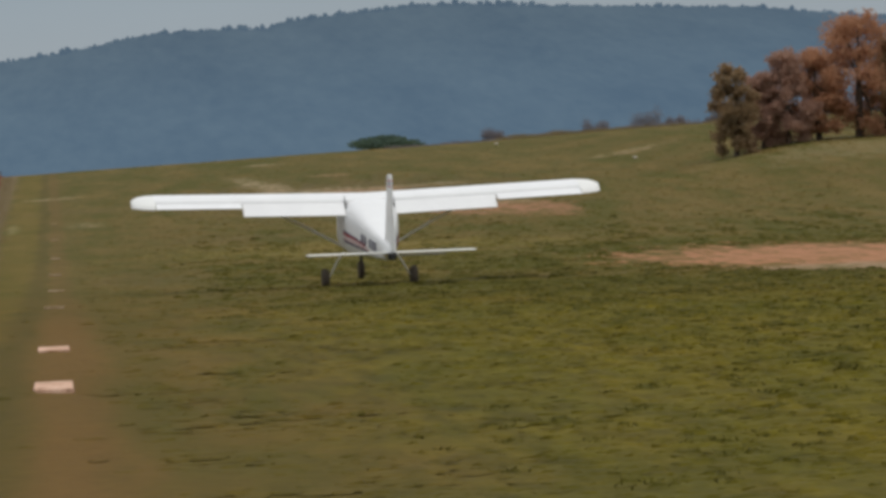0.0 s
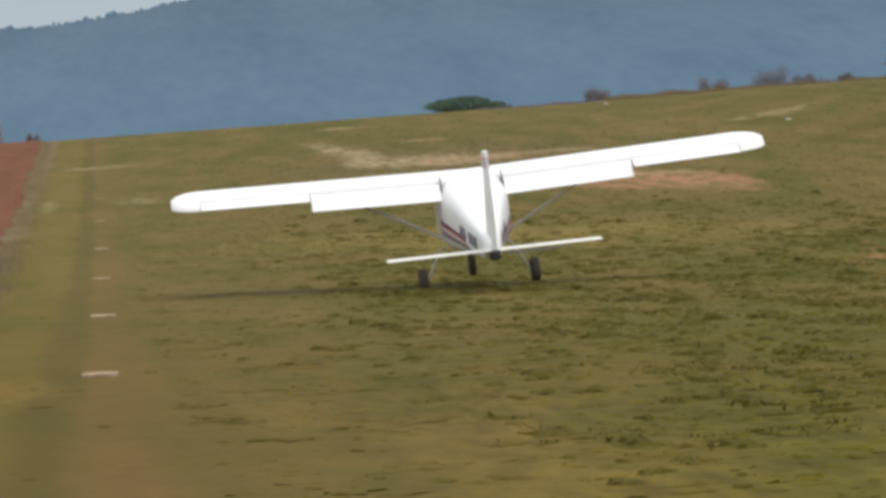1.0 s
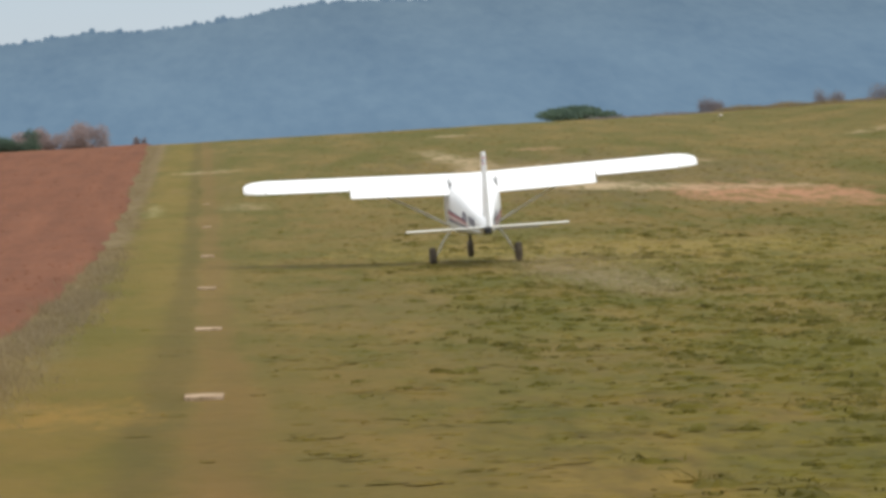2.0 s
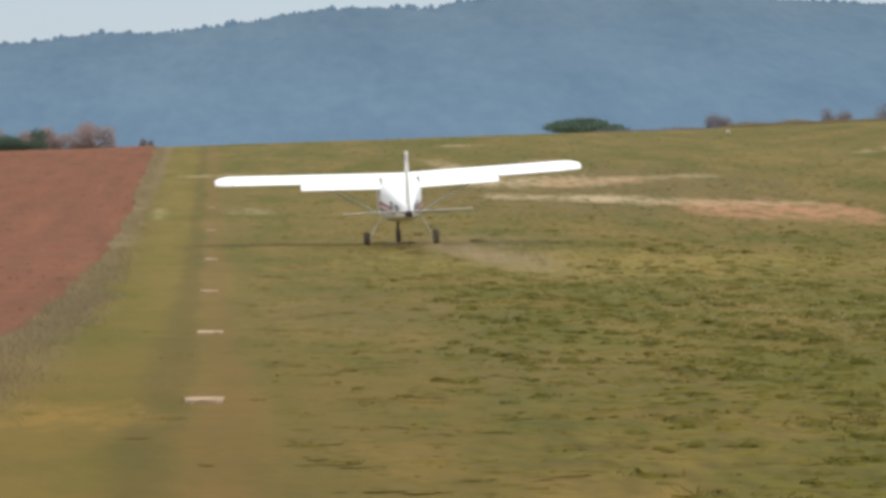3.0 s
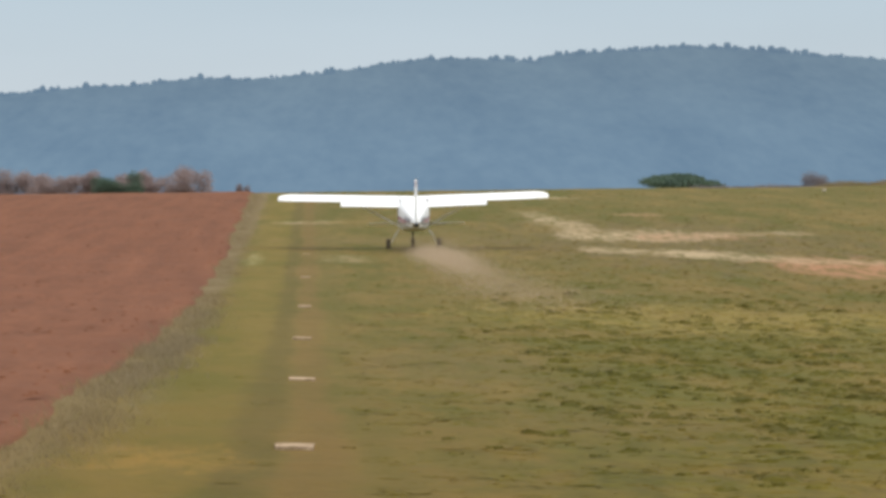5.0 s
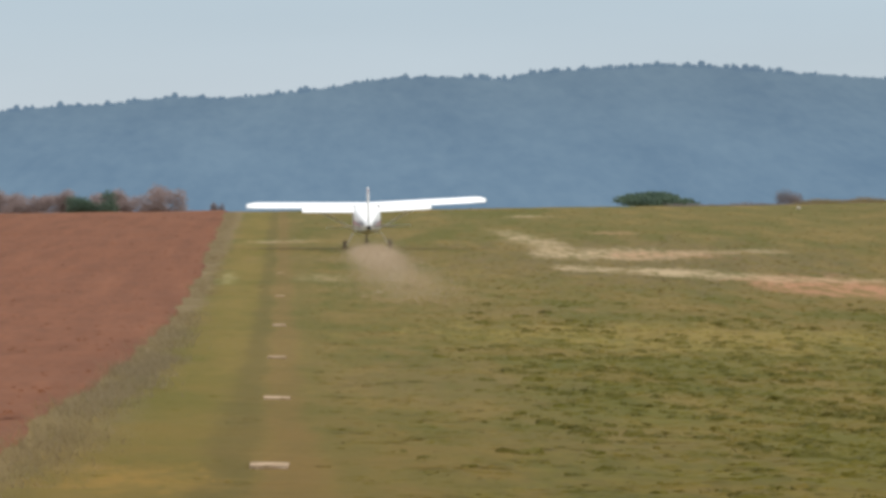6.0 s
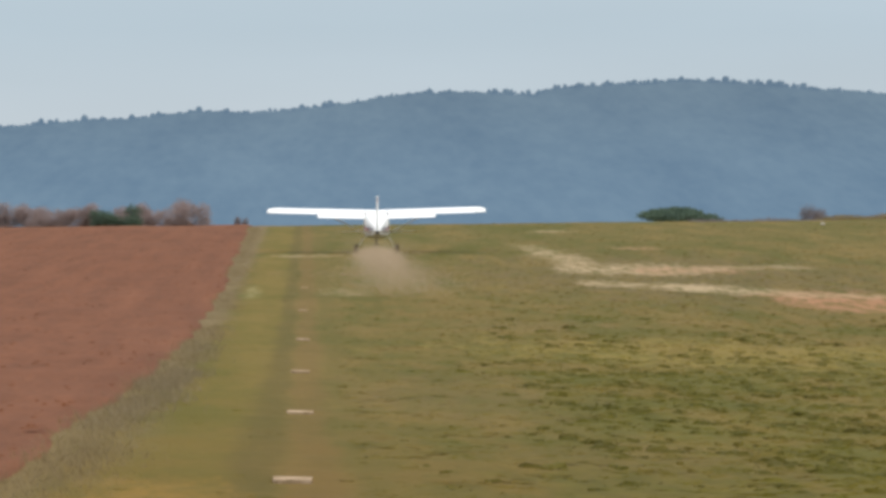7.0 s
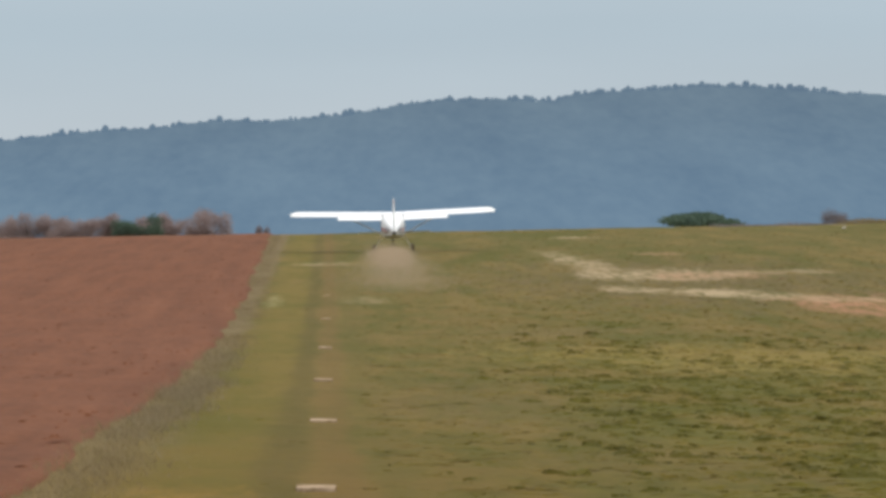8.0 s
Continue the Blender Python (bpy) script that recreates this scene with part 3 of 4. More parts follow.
# ---- small growth on the strip, as stuff ----
def rosettes(xy, size, height, rng, sides=6):
    """Ragged low tufts: a rounded heart of uneven blades that falls to the ground."""
    n = len(xy)
    z0 = land(xy[:, 0], xy[:, 1]) + 0.03 * wobble(xy[:, 0], xy[:, 1], 4.0, 4.1)
    th = np.arange(sides)[None] * math.tau / sides + rng.uniform(0, 6.3, (n, 1)) + rng.uniform(-0.3, 0.3, (n, sides))
    rows = [np.stack([xy[:, 0], xy[:, 1], z0 + height * rng.uniform(0.7, 1.0, n)], -1)[:, None]]
    for reach, lift, uneven in ((0.55, 0.78, 0.4), (1.0, -0.05, 0.12)):
        far = reach * rng.uniform(0.65, 1.35, (n, sides)) * size[:, None]
        up = (lift + uneven * rng.uniform(-1, 1, (n, sides))) * height[:, None]
        rows.append(np.stack([xy[:, 0, None] + far * np.cos(th), xy[:, 1, None] + far * np.sin(th), z0[:, None] + up], -1))
    v = np.concatenate(rows, 1)
    f = []
    for k in range(sides):
        q = (k + 1) % sides
        f += [(0, 1 + k, 1 + q), (1 + k, 1 + sides + k, 1 + q), (1 + sides + k, 1 + sides + q, 1 + q)]
    f = np.array(f)
    return v.reshape(-1, 3), (f[None] + (np.arange(n) * (2 * sides + 1))[:, None, None]).reshape(-1, 3)


def blades(x, y, h, w, lean, rng):
    """Single pointed blades, each a leaning sliver."""
    n = len(x)
    z = land(x, y) - 0.005
    a = rng.uniform(0, math.tau, n)
    over = rng.normal(0, lean, (n, 2)) * h[:, None]
    p0 = np.stack([x - np.cos(a) * w, y - np.sin(a) * w, z], -1)
    p1 = np.stack([x + np.cos(a) * w, y + np.sin(a) * w, z], -1)
    p2 = np.stack([x + over[:, 0], y + over[:, 1], z + h], -1)
    return np.stack([p0, p1, p2], 1).reshape(-1, 3), np.arange(3 * n).reshape(-1, 3)


def build_tufts():
    rng = np.random.default_rng(11)
    n = 100000
    y = -22 + 278 * rng.random(n) ** 1.3
    x = rng.uniform(-2.4, 1, n) + rng.random(n) * (7 + 0.165 * np.clip(y + 14, 0, 260))
    keep = (wobble(x, y * 0.5, 1.5, 0.7) + 0.6 * wobble(x, y, 0.6, 2.7) + 0.4 * np.clip((x - 1.0) / 4, -1, 1) > rng.uniform(-1.0, 1.4, n))
    for cx, cy, rx, ry, col, k in BARE[1:7]:
        keep &= ((x - cx) / rx) ** 2 + ((y - cy) / ry) ** 2 > rng.uniform(0.6, 1.2, n)
    for x0, y0, x1, y1, r, col, k in TRACKS:
        ux, uy, px, py = x1 - x0, 0.2 * (y1 - y0), x - x0, 0.2 * (y - y0)
        h = np.clip((px * ux + py * uy) / (ux * ux + uy * uy), 0, 1)
        keep &= np.hypot(px - h * ux, py - h * uy) > r * rng.uniform(0.7, 1.2, n)
    keep &= (np.abs(x) > 0.3) | (rng.random(n) < 0.25)
    keep &= (x > 0.5) | (rng.random(n) < 0.12)
    keep &= rng.random(n) > np.clip((y - 80) / 130, 0, 1) * 0.85
    xy = np.stack([x, y], -1)[keep]
    m = len(xy)
    tall = np.clip((xy[:, 0] + 1) / 6, 0.5, 1.0)
    ob = part("grass_tufts", rosettes(xy, rng.uniform(0.05, 0.15, m), rng.uniform(0.008, 0.026, m) * tall * np.where(rng.random(m) < 0.08, 1.6, 1.0), rng), TUFT)
    tagged(ob, "low dark green and straw grass tufts on the strip", "grass", kind="stuff")


def build_dark_tufts():
    rng = np.random.default_rng(14)
    n = 12000
    y = -20 + 150 * rng.random(n) ** 1.05
    x = 0.8 + rng.random(n) * (5 + 0.17 * np.clip(y + 16, 0, 200))
    lush = 0.55 * wobble(x, y * 0.10, 1.6, 6.7) + 0.9 * np.clip((x - 2.8) / 2.2, -1, 1) - np.clip((y - 85) / 40, 0, 1.2)
    for cx, cy, rx, ry, col, k in BARE[4:7]:
        lush -= 3 * (((x - cx) / rx) ** 2 + ((y - cy) / ry) ** 2 < 0.8)
    xy = np.stack([x, y], -1)[lush > rng.uniform(-0.2, 2.5, n)]
    m = len(xy)
    r = (0.05 + 0.17 * rng.random(m) ** 2.2) * np.clip(0.5 + xy[:, 1] / 90, 0.45, 1.0)
    # each clump: three ragged domes, one behind the other, that run together
    k = 3
    at = np.repeat(xy, k, 0) + rng.normal(0, 1, (m * k, 2)) * np.repeat(r, k)[:, None] * (0.35, 2.2)
    rr = np.repeat(r, k) * rng.uniform(0.5, 1.0, m * k)
    ob = part("dark_tufts", rosettes(at, rr, rr * rng.uniform(0.22, 0.40, m * k), rng, 8), DEEP)
    tagged(ob, "coarse dark green grass tufts standing above the mown strip", "grass", kind="stuff")
    b = 22
    wide = np.repeat(r, b)
    bx, by = np.repeat(xy[:, 0], b) + rng.normal(0, 0.8, m * b) * wide, np.repeat(xy[:, 1], b) + rng.normal(0, 1.3, m * b) * wide
    ob = part("grass_blades", blades(bx, by, wide * rng.uniform(0.15, 0.5, m * b), rng.uniform(0.004, 0.010, m * b), 0.9, rng), DEEP)
    tagged(ob, "stray green grass blades among the coarse tufts", "grass", kind="stuff")


def build_brow_brush():
    rng = np.random.default_rng(16)
    n = 4000
    x = rng.uniform(22, 54, n)
    y = rng.uniform(252, 262, n)
    h = rng.uniform(0.10, 0.75, n) * np.clip(0.35 + 0.6 * wobble(x, x * 0.1, 2.4, 0.6) + 0.02 * (x - 30), 0.05, 1.1)
    ob = part("brow_brush", blades(x, y, h, rng.uniform(0.01, 0.03, n), 0.4, rng), HAZED_TWIG)
    tagged(ob, "low dry grey-brown brush along the grassy brow", "brush", kind="stuff")


def build_brow_grass():
    rng = np.random.default_rng(18)
    n = 12000
    x = rng.uniform(29, 46, n)
    y = 252 + 5 * rng.random(n)
    h = rng.uniform(0.15, 0.42, n) * np.clip(0.7 + 0.5 * wobble(x, x * 0.2, 1.7, 2.6), 0.15, 1.1)
    ob = part("dry_grass", blades(x, y, h, rng.uniform(0.006, 0.016, n), 0.5, rng), STRAW)
    tagged(ob, "standing dry straw-coloured grass along the brow", "grass", kind="stuff")


def build_clods():
    rng = np.random.default_rng(17)
    n = 5000
    y = 30 + 226 * rng.random(n) ** 1.3
    x = field_edge(y) - 0.25 - 22 * rng.random(n) ** 1.3
    keep = wobble(x, y * 0.4, 1.6, 2.1) > rng.uniform(-0.8, 1.2, n)
    xy = np.stack([x, y], -1)[keep]
    m = len(xy)
    v, f = rosettes(xy, rng.uniform(0.03, 0.09, m), rng.uniform(0.004, 0.022, m), rng, 5)
    ob = part("soil_clods", (v + np.array([0, 0, 0.075]), f), SOIL_MAT)
    tagged(ob, "crumbled red earth clods on the ploughed field", "soil", kind="stuff")


def build_margin():
    rng = np.random.default_rng(12)
    n = 34000
    y = 16 + 236 * rng.random(n) ** 1.2
    clump = np.clip(0.6 + 0.4 * wobble(y, y * 0.2, 9.0, 1.9), 0.4, 1.1)
    x = field_edge(y) + rng.normal(0.28, 0.32, n) - 0.12 * wobble(y, y * 0.4, 2.0, 0.4) + np.where(y < 60, np.abs(rng.normal(0, 0.20, n)), 0)
    big = 1.2 * np.exp(-((y - 66) / 12) ** 2) + 0.4 * np.exp(-((y - 44) / 5) ** 2)
    h = rng.uniform(0.03, 0.16, n) * clump * (1 + 0.8 * big) * np.exp(-((x - field_edge(y) - 0.2) / 0.8) ** 2)
    ob = part("dry_weeds", blades(x, y, h, rng.uniform(0.0025, 0.007, n), 0.7, rng), STRAW)
    tagged(ob, "dry straw-coloured weeds along the edge of the ploughed field", "weeds", kind="stuff")


def build_grey_weeds():
    rng = np.random.default_rng(13)
    n = 4200
    y = np.where(rng.random(n) < 0.6, rng.normal(66, 7, n), rng.normal(82, 12, n))
    x = field_edge(y) + rng.normal(0.40, 0.24, n)
    h = rng.uniform(0.06, 0.26, n) * np.clip(0.6 + 0.6 * wobble(y, x * 3, 2.6, 4.4), 0.1, 1.1)
    ob = part("grey_weeds", blades(x, y, h, rng.uniform(0.004, 0.010, n), 0.55, rng), DRAB)
    tagged(ob, "withered grey-brown weeds at the field's edge", "weeds", kind="stuff")


# ---- runway markings ----
def build_marks():
    for k, y in enumerate((-4.0, 5.4, 18.5, 39.5, 60.0, 80.2, 103.3, 128.5, 150.5)):
        rng = np.random.default_rng(30 + k)
        w, l = (0.15, 0.78) if k < 3 else (0.175 - 0.012 * max(k - 4, 0), 0.47 - 0.03 * (k - 2))
        root_z = float(land(-0.1, y))
        bm = bmesh.new()
        n = 22
        low, high = [], []
        for i in range(n):
            a = i * math.tau / n
            p = Vector((max(-1, min(1, 1.5 * math.cos(a))) * w, max(-1, min(1, 1.5 * math.sin(a))) * l, 0)) * rng.uniform(0.93, 1.03)
            z = float(land(-0.1 + p.x, y + p.y)) - root_z
            low.append(bm.verts.new((p.x * 1.03, p.y * 1.02, z - 0.05)))
            high.append(bm.verts.new((p.x, p.y, z + 0.018)))
        for i in range(n):
            bm.faces.new((low[i], low[(i + 1) % n], high[(i + 1) % n], high[i]))
        mid = bm.verts.new((0, 0, 0.022))
        for i in range(n):
            bm.faces.new((high[i], high[(i + 1) % n], mid))
        ob = part("runway_marker", bm, FRESH if k < 3 else MARK)
        ob.location = (-0.1 + 0.02 * rng.normal(), y, root_z)
        tagged(ob, "flat whitewashed stone slab, flaked, sunk in the grass", "runway marker", "markers along the strip")


def build_stones():
    for k, (x, y) in enumerate(((27.4, 240.0), (29.0, 186.0))):
        rng = np.random.default_rng(50 + k)
        c = np.array([[0, 0, 0.03]])
        ob = part("white_stone", blob_arrays(c, np.array([[0.13, 0.18, 0.07]]), rng, 9, 4, 0.15), STONE)
        ob.location = (x, y, float(land(x, y)))
        tagged(ob, "small pale whitewashed stone lying in the grass", "stone", "stones on the strip")


# ---- the light aircraft ----
RINGS = [(2.27, 0.98, 0.07, 0.07), (2.18, 0.98, 0.20, 0.18), (1.95, 0.98, 0.36, 0.30), (1.3, 1.00, 0.49, 0.40), (0.95, 1.07, 0.53, 0.48),
         (0.55, 1.16, 0.55, 0.57), (-0.3, 1.16, 0.55, 0.57), (-0.75, 1.155, 0.52, 0.54), (-1.3, 1.12, 0.44, 0.46), (-2.0, 1.06, 0.33, 0.36),
         (-2.8, 1.00, 0.225, 0.27), (-3.5, 0.965, 0.14, 0.20), (-4.1, 0.95, 0.075, 0.14), (-4.22, 0.95, 0.04, 0.09)]
POWER = 3.6


def ring_at(y):
    ys = [r[0] for r in RINGS][::-1]
    return [float(np.interp(y, ys, [r[i] for r in RINGS][::-1])) for i in (1, 2, 3)]


def side_x(y, z):
    zc, w, h = ring_at(y)
    k = min(0.999, abs((z - zc) / h))
    return w * (1 - k ** POWER) ** (1 / POWER)


def fuselage():
    rings = []
    for y, zc, w, h in RINGS:
        r = []
        for k in range(28):
            a = k * math.tau / 28
            c, s = math.cos(a), math.sin(a)
            r.append((w * math.copysign(abs(c) ** (2 / POWER), c), y, zc + h * math.copysign(abs(s) ** (2 / POWER), s)))
        rings.append(r)
    return loft(rings)


def foil(s, c, t):
    """Upper and lower height of the wing section at the share s of its chord."""
    half = 5 * t * (0.2969 * math.sqrt(s) - 0.126 * s - 0.3516 * s * s + 0.2843 * s ** 3 - 0.1036 * s ** 4)
    camber = 0.10 * c * s * (1 - s)
    return camber + half, camber - half


WING_Z, LEAD, CHORD, THICK = 1.665, 0.75, 1.40, 0.215
SHARES = [0, 0.012, 0.04, 0.10, 0.2, 0.32, 0.45, 0.58, 0.735]


def wing_z(x):
    return WING_Z + abs(x) * 0.026


def section(x, lead, chord, thick, zc, end):
    sh = [s * end / 0.735 for s in SHARES]
    up = [(x, lead - s * chord, zc + foil(s, chord, thick)[0] + (0.35 - s * 1.4) * 0.085) for s in sh]
    lo = [(x, lead - s * chord, zc + foil(s, chord, thick)[1] + (0.35 - s * 1.4) * 0.085) for s in sh[1:]]
    return up + lo[::-1]


def wing(side):
    st = [section(side * x, LEAD, CHORD, THICK, wing_z(x), 0.735) for x in (0.0, 0.5, 1.5, 2.5, 3.4, 4.24)]
    return loft(st if side > 0 else st[::-1])


def wing_tip(side):
    st = []
    for x, dl, c, t, dz in ((4.241, 0, 1.40, 0.215, 0), (4.36, 0.02, 1.34, 0.205, 0.0), (4.48, 0.08, 1.20, 0.18, 0.0), (4.58, 0.20, 0.93, 0.14, 0.0), (4.65, 0.36, 0.58, 0.09, 0.0), (4.685, 0.50, 0.28, 0.035, 0.0)):
        st.append(section(side * x, LEAD - dl, c, t, wing_z(x) + dz, 0.985))
    return loft(st if side > 0 else st[::-1])


def tail_slab(x0, x1, front, depth, thick, drop):
    """A hinged surface behind the wing: rounded nose, thin trailing edge, turned down by drop degrees."""
    rings = []
    for x in (x0, x0 + (x1 - x0) * 0.5, x1):
        zc = wing_z(x) + foil(0.75, CHORD, THICK)[1] + 0.5 * (foil(0.75, CHORD, THICK)[0] - foil(0.75, CHORD, THICK)[1]) - 0.060
        pts = [(0.0, 0.0), (0.012, 0.36), (0.05, 0.5), (0.14, 0.42), (0.6, 0.16), (1.0, 0.03), (1.0, -0.03), (0.6, -0.12), (0.14, -0.4), (0.05, -0.5), (0.012, -0.36)]
        a = radians(drop)
        r = []
        for u, w in pts:
            q, z = -u * depth, w * thick
            r.append((x, front + q * math.cos(a) + z * math.sin(a) * -1, zc + q * math.sin(a) + z * math.cos(a)))
        rings.append(r)
    return loft(rings if x1 > x0 else rings[::-1])


def flat_surface(stations, thick_of, upright=False):
    """A fin or tailplane from (span, front y, rear y) stations."""
    rings = []
    for s, a, b in stations:
        t = thick_of(s)
        r = []
        for u, w in ((0, 0), (0.03, 0.6), (0.12, 0.95), (0.35, 1.0), (0.7, 0.6), (1.0, 0.08), (1.0, -0.08), (0.7, -0.6), (0.35, -1.0), (0.12, -0.95), (0.03, -0.6)):
            y, o = a + (b - a) * u, w * t
            r.append((o, y, s) if upright else (s, y, o))
        rings.append(r)
    return loft(rings)


def strip_on_side(side, y0, y1, z0, z1, wide0, wide1, n=12):
    """A painted band that follows the flank of the fuselage, 5 mm proud."""
    bm = bmesh.new()
    rows = []
    for i in range(n + 1):
        t = i / n
        y, z, w = y0 + (y1 - y0) * t, z0 + (z1 - z0) * t ** 1.3, wide0 + (wide1 - wide0) * t
        rows.append([bm.verts.new((side * (side_x(y, zz) + 0.006), y, zz)) for zz in (z - w / 2, z - w / 6, z + w / 6, z + w / 2)])
    for a, b in zip(rows, rows[1:]):
        for k in range(3):
            bm.faces.new((a[k], a[k + 1], b[k + 1], b[k]))
    return bm


def wheel(root, at, r, w, name):
    x, y, z = at
    hub = new(name)
    hub.parent, hub.location = root, at
    prof = [(-0.5, 0.62), (-0.5, 0.82), (-0.40, 0.95), (-0.2, 1.0), (0.2, 1.0), (0.40, 0.95), (0.5, 0.82), (0.5, 0.62)]
    rings = [[(u * w, math.cos(k * math.tau / 24) * q * r, math.sin(k * math.tau / 24) * q * r) for k in range(24)] for u, q in prof]
    part("tyre", loft(rings), RUBBER, hub, smooth=True)
    rim = [(-0.42, 0.2), (-0.44, 0.5), (-0.30, 0.62), (0.30, 0.62), (0.44, 0.5), (0.42, 0.2)]
    part("rim", loft([[(u * w, math.cos(k * math.tau / 16) * q * r, math.sin(k * math.tau / 16) * q * r) for k in range(16)] for u, q in rim]), METAL, hub, "grey alloy rim", smooth=True)
    return hub


def build_aircraft():
    root = new("light_aircraft")
    body = part("fuselage", fuselage(), WHITE, root, smooth=True)
    for side in (-1, 1):
        part("side_stripe", strip_on_side(side, -0.45, -2.20, 1.125, 0.965, 0.035, 0.02), NAVY, body, "thin navy stripe")
        part("side_stripe", strip_on_side(side, -0.45, -2.25, 1.075, 0.935, 0.06, 0.03), RED, body, "red sweeping stripe")
        part("side_stripe", strip_on_side(side, -0.45, -2.50, 0.925, 0.825, 0.05, 0.032), NAVY, body, "thin navy stripe")
        part("side_stripe", strip_on_side(side, -0.45, -2.45, 0.980, 0.870, 0.022, 0.016), RED, body, "thin red stripe")
        for k in range(6):
            y = -1.90 - 0.21 * k
            part("marking_bar", strip_on_side(side, y, y - (0.13 if k != 2 else 0.05), 1.075 - 0.018 * k, 1.07 - 0.018 * k, 0.175 if k != 2 else 0.04, 0.175 if k != 2 else 0.04, 2), NAVY, body, "navy lettering bar")
        w = part("wing", wing(side), WHITE, root, smooth=True)
        part("wing_tip", wing_tip(side), WHITE_T, w, "cream moulded wing tip", smooth=True)
        part("flap", tail_slab(side * 0.50, side * 2.52, LEAD - 0.754 * CHORD, 0.41, 0.085, 30), WHITE, w, "lowered white flap")
        part("aileron", tail_slab(side * 2.545, side * 4.225, LEAD - 0.754 * CHORD, 0.355, 0.08, 9 if side > 0 else 7), WHITE, w, "white aileron")
        # added dark strip: stands for the shade in the gap between fuselage and flap
        part("flap_gap_shade", loft([[(side * (0.475 + d), y, z) for y, z in ((-0.22, 1.80), (-0.24, 1.66), (-0.66, 1.40), (-0.69, 1.45))] for d in ((0, 0.012) if side > 0 else (0.012, 0))]), DARK, body, "dark strip standing for the shade in the flap gap")
        part("strut", tube([(side * 0.50, 0.12, 0.77), (side * 1.3, 0.10, 1.21), (side * 2.18, 0.08, wing_z(2.18) - 0.07)], [0.023, 0.023, 0.022], 8), WHITE, root, "slim cream wing strut", smooth=True)
        part("landing_leg", tube([(side * 0.50, 0.02, 0.66), (side * 0.66, 0.01, 0.44), (side * 0.81, 0, 0.155)], [0.022, 0.018, 0.015], 8), WHITE_B, root, "cream sprung landing leg", smooth=True)
        wheel(root, (side * 0.885, 0, 0.150), 0.19, 0.145, "main_wheel")
        plane = part("tailplane", flat_surface([(side * x, 0.30 - 0.03 * x, -0.36) for x in ((0.06, 0.8, 1.52, 1.60) if side > 0 else (1.60, 1.52, 0.8, 0.06))], lambda s: 0.019), WHITE_B, root, "cream tailplane", smooth=True)
        plane.location, plane.rotation_euler = (0, -3.92, 0.945), (radians(-3.5), 0, 0)
    part("trim_tab", flat_surface([(x, -4.29, -4.42) for x in (0.12, 0.5, 1.0)], lambda s: 0.012), DARK, root, "grey trim tab").location.z = 0.925
    part("fin", flat_surface([(1.0, -3.05, -4.02), (1.25, -3.40, -4.03), (1.9, -3.72, -4.06), (2.36, -3.90, -4.08), (2.44, -3.98, -4.08)], lambda s: 0.060 - 0.014 * (s - 1), True), WHITE, root, smooth=True)
    rudder = part("rudder", flat_surface([(1.0, -4.04, -4.46), (1.6, -4.07, -4.45), (2.30, -4.09, -4.40), (2.43, -4.10, -4.33)], lambda s: 0.050 - 0.014 * (s - 1), True), WHITE, root, smooth=True)
    for k, (z, m) in enumerate(((2.32, RED), (2.265, NAVY), (2.21, RED))):
        part("rudder_mark", loft([[(sx * (0.047 - 0.02 * t), -4.12 - 0.22 * t, z + dz) for t, sx in ((0, -1), (0.9, -1), (0.9, 1), (0, 1))] for dz in (0, 0.028)]), m, rudder, "small coloured bar")
    part("tail_cone", loft([[(sx * w, y, 0.895 + sz * h) for sx, sz in ((-1, -0.7), (-0.7, -1), (0.7, -1), (1, -0.7), (1, 0.7), (0.7, 1), (-0.7, 1), (-1, 0.7))] for y, w, h in ((-4.05, 0.085, 0.08), (-4.26, 0.07, 0.065), (-4.30, 0.05, 0.04))]), DARK, root, "dark tail end")
    part("nose_leg", tube([(0, 1.50, 0.68), (0, 1.54, 0.30), (0, 1.55, 0.17)], [0.035, 0.03, 0.03], 8), DARK, root, "dark nose leg", smooth=True)
    wheel(root, (0, 1.56, 0.155), 0.18, 0.12, "nose_wheel")
    return tagged(root, "white high-wing light aircraft rolling with flaps lowered", "aircraft")


# ---- dust blown up behind the wheels ----
def dust(name, count, place, label, seed, size):
    rng = np.random.default_rng(seed)
    c = place(rng, count)
    s = size * rng.uniform(0.5, 1.5, (count, 1))
    a = rng.normal(size=(count, 3, 3))
    a /= np.linalg.norm(a, axis=2, keepdims=True)
    v = c[:, None] + a * s[:, None]
    ob = part(name, (v.reshape(-1, 3), np.arange(count * 3).reshape(-1, 3)), DUST)
    return tagged(ob, label, "dust", kind="stuff")


def puff_place(rng, n):
    u = rng.random(n) ** 1.5
    c = np.stack([rng.normal(0.05, 0.34 + 0.12 * u, n), -3.0 - 22 * u + rng.normal(0, 0.8, n), np.abs(rng.normal(0.0, 0.12 + 0.24 * u, n))], -1)
    # a thin veil that hangs higher and wider
    veil = np.stack([rng.normal(0.05, 0.75, n), -2.5 - 16 * rng.random(n), np.abs(rng.normal(0.0, 0.42, n))], -1)
    return np.where(rng.random((n, 1)) < 0.16, veil, c)


def trail_place(rng, n):
    u = rng.random(n) ** 1.6
    lane = rng.choice([-0.35, 0.45, 0.25], n)
    return np.stack([lane * (1 - 0.4 * u) + rng.normal(0, 0.25 + 0.8 * u, n), -6 - 50 * u, np.abs(rng.normal(0, 0.13 + 0.22 * u, n))], -1)


# ---- build ----
build_ground()
build_field()
build_hill()
build_ridge_trees()
aircraft = build_aircraft()
puff = dust("dust_cloud", 150000, puff_place, "brown dust cloud whirled up behind the wheels", 21, 0.0100)
trail = dust("dust_trail", 90000, trail_place, "thin trail of brown dust hanging over the strip", 22, 0.017)
build_marks()
build_stones()

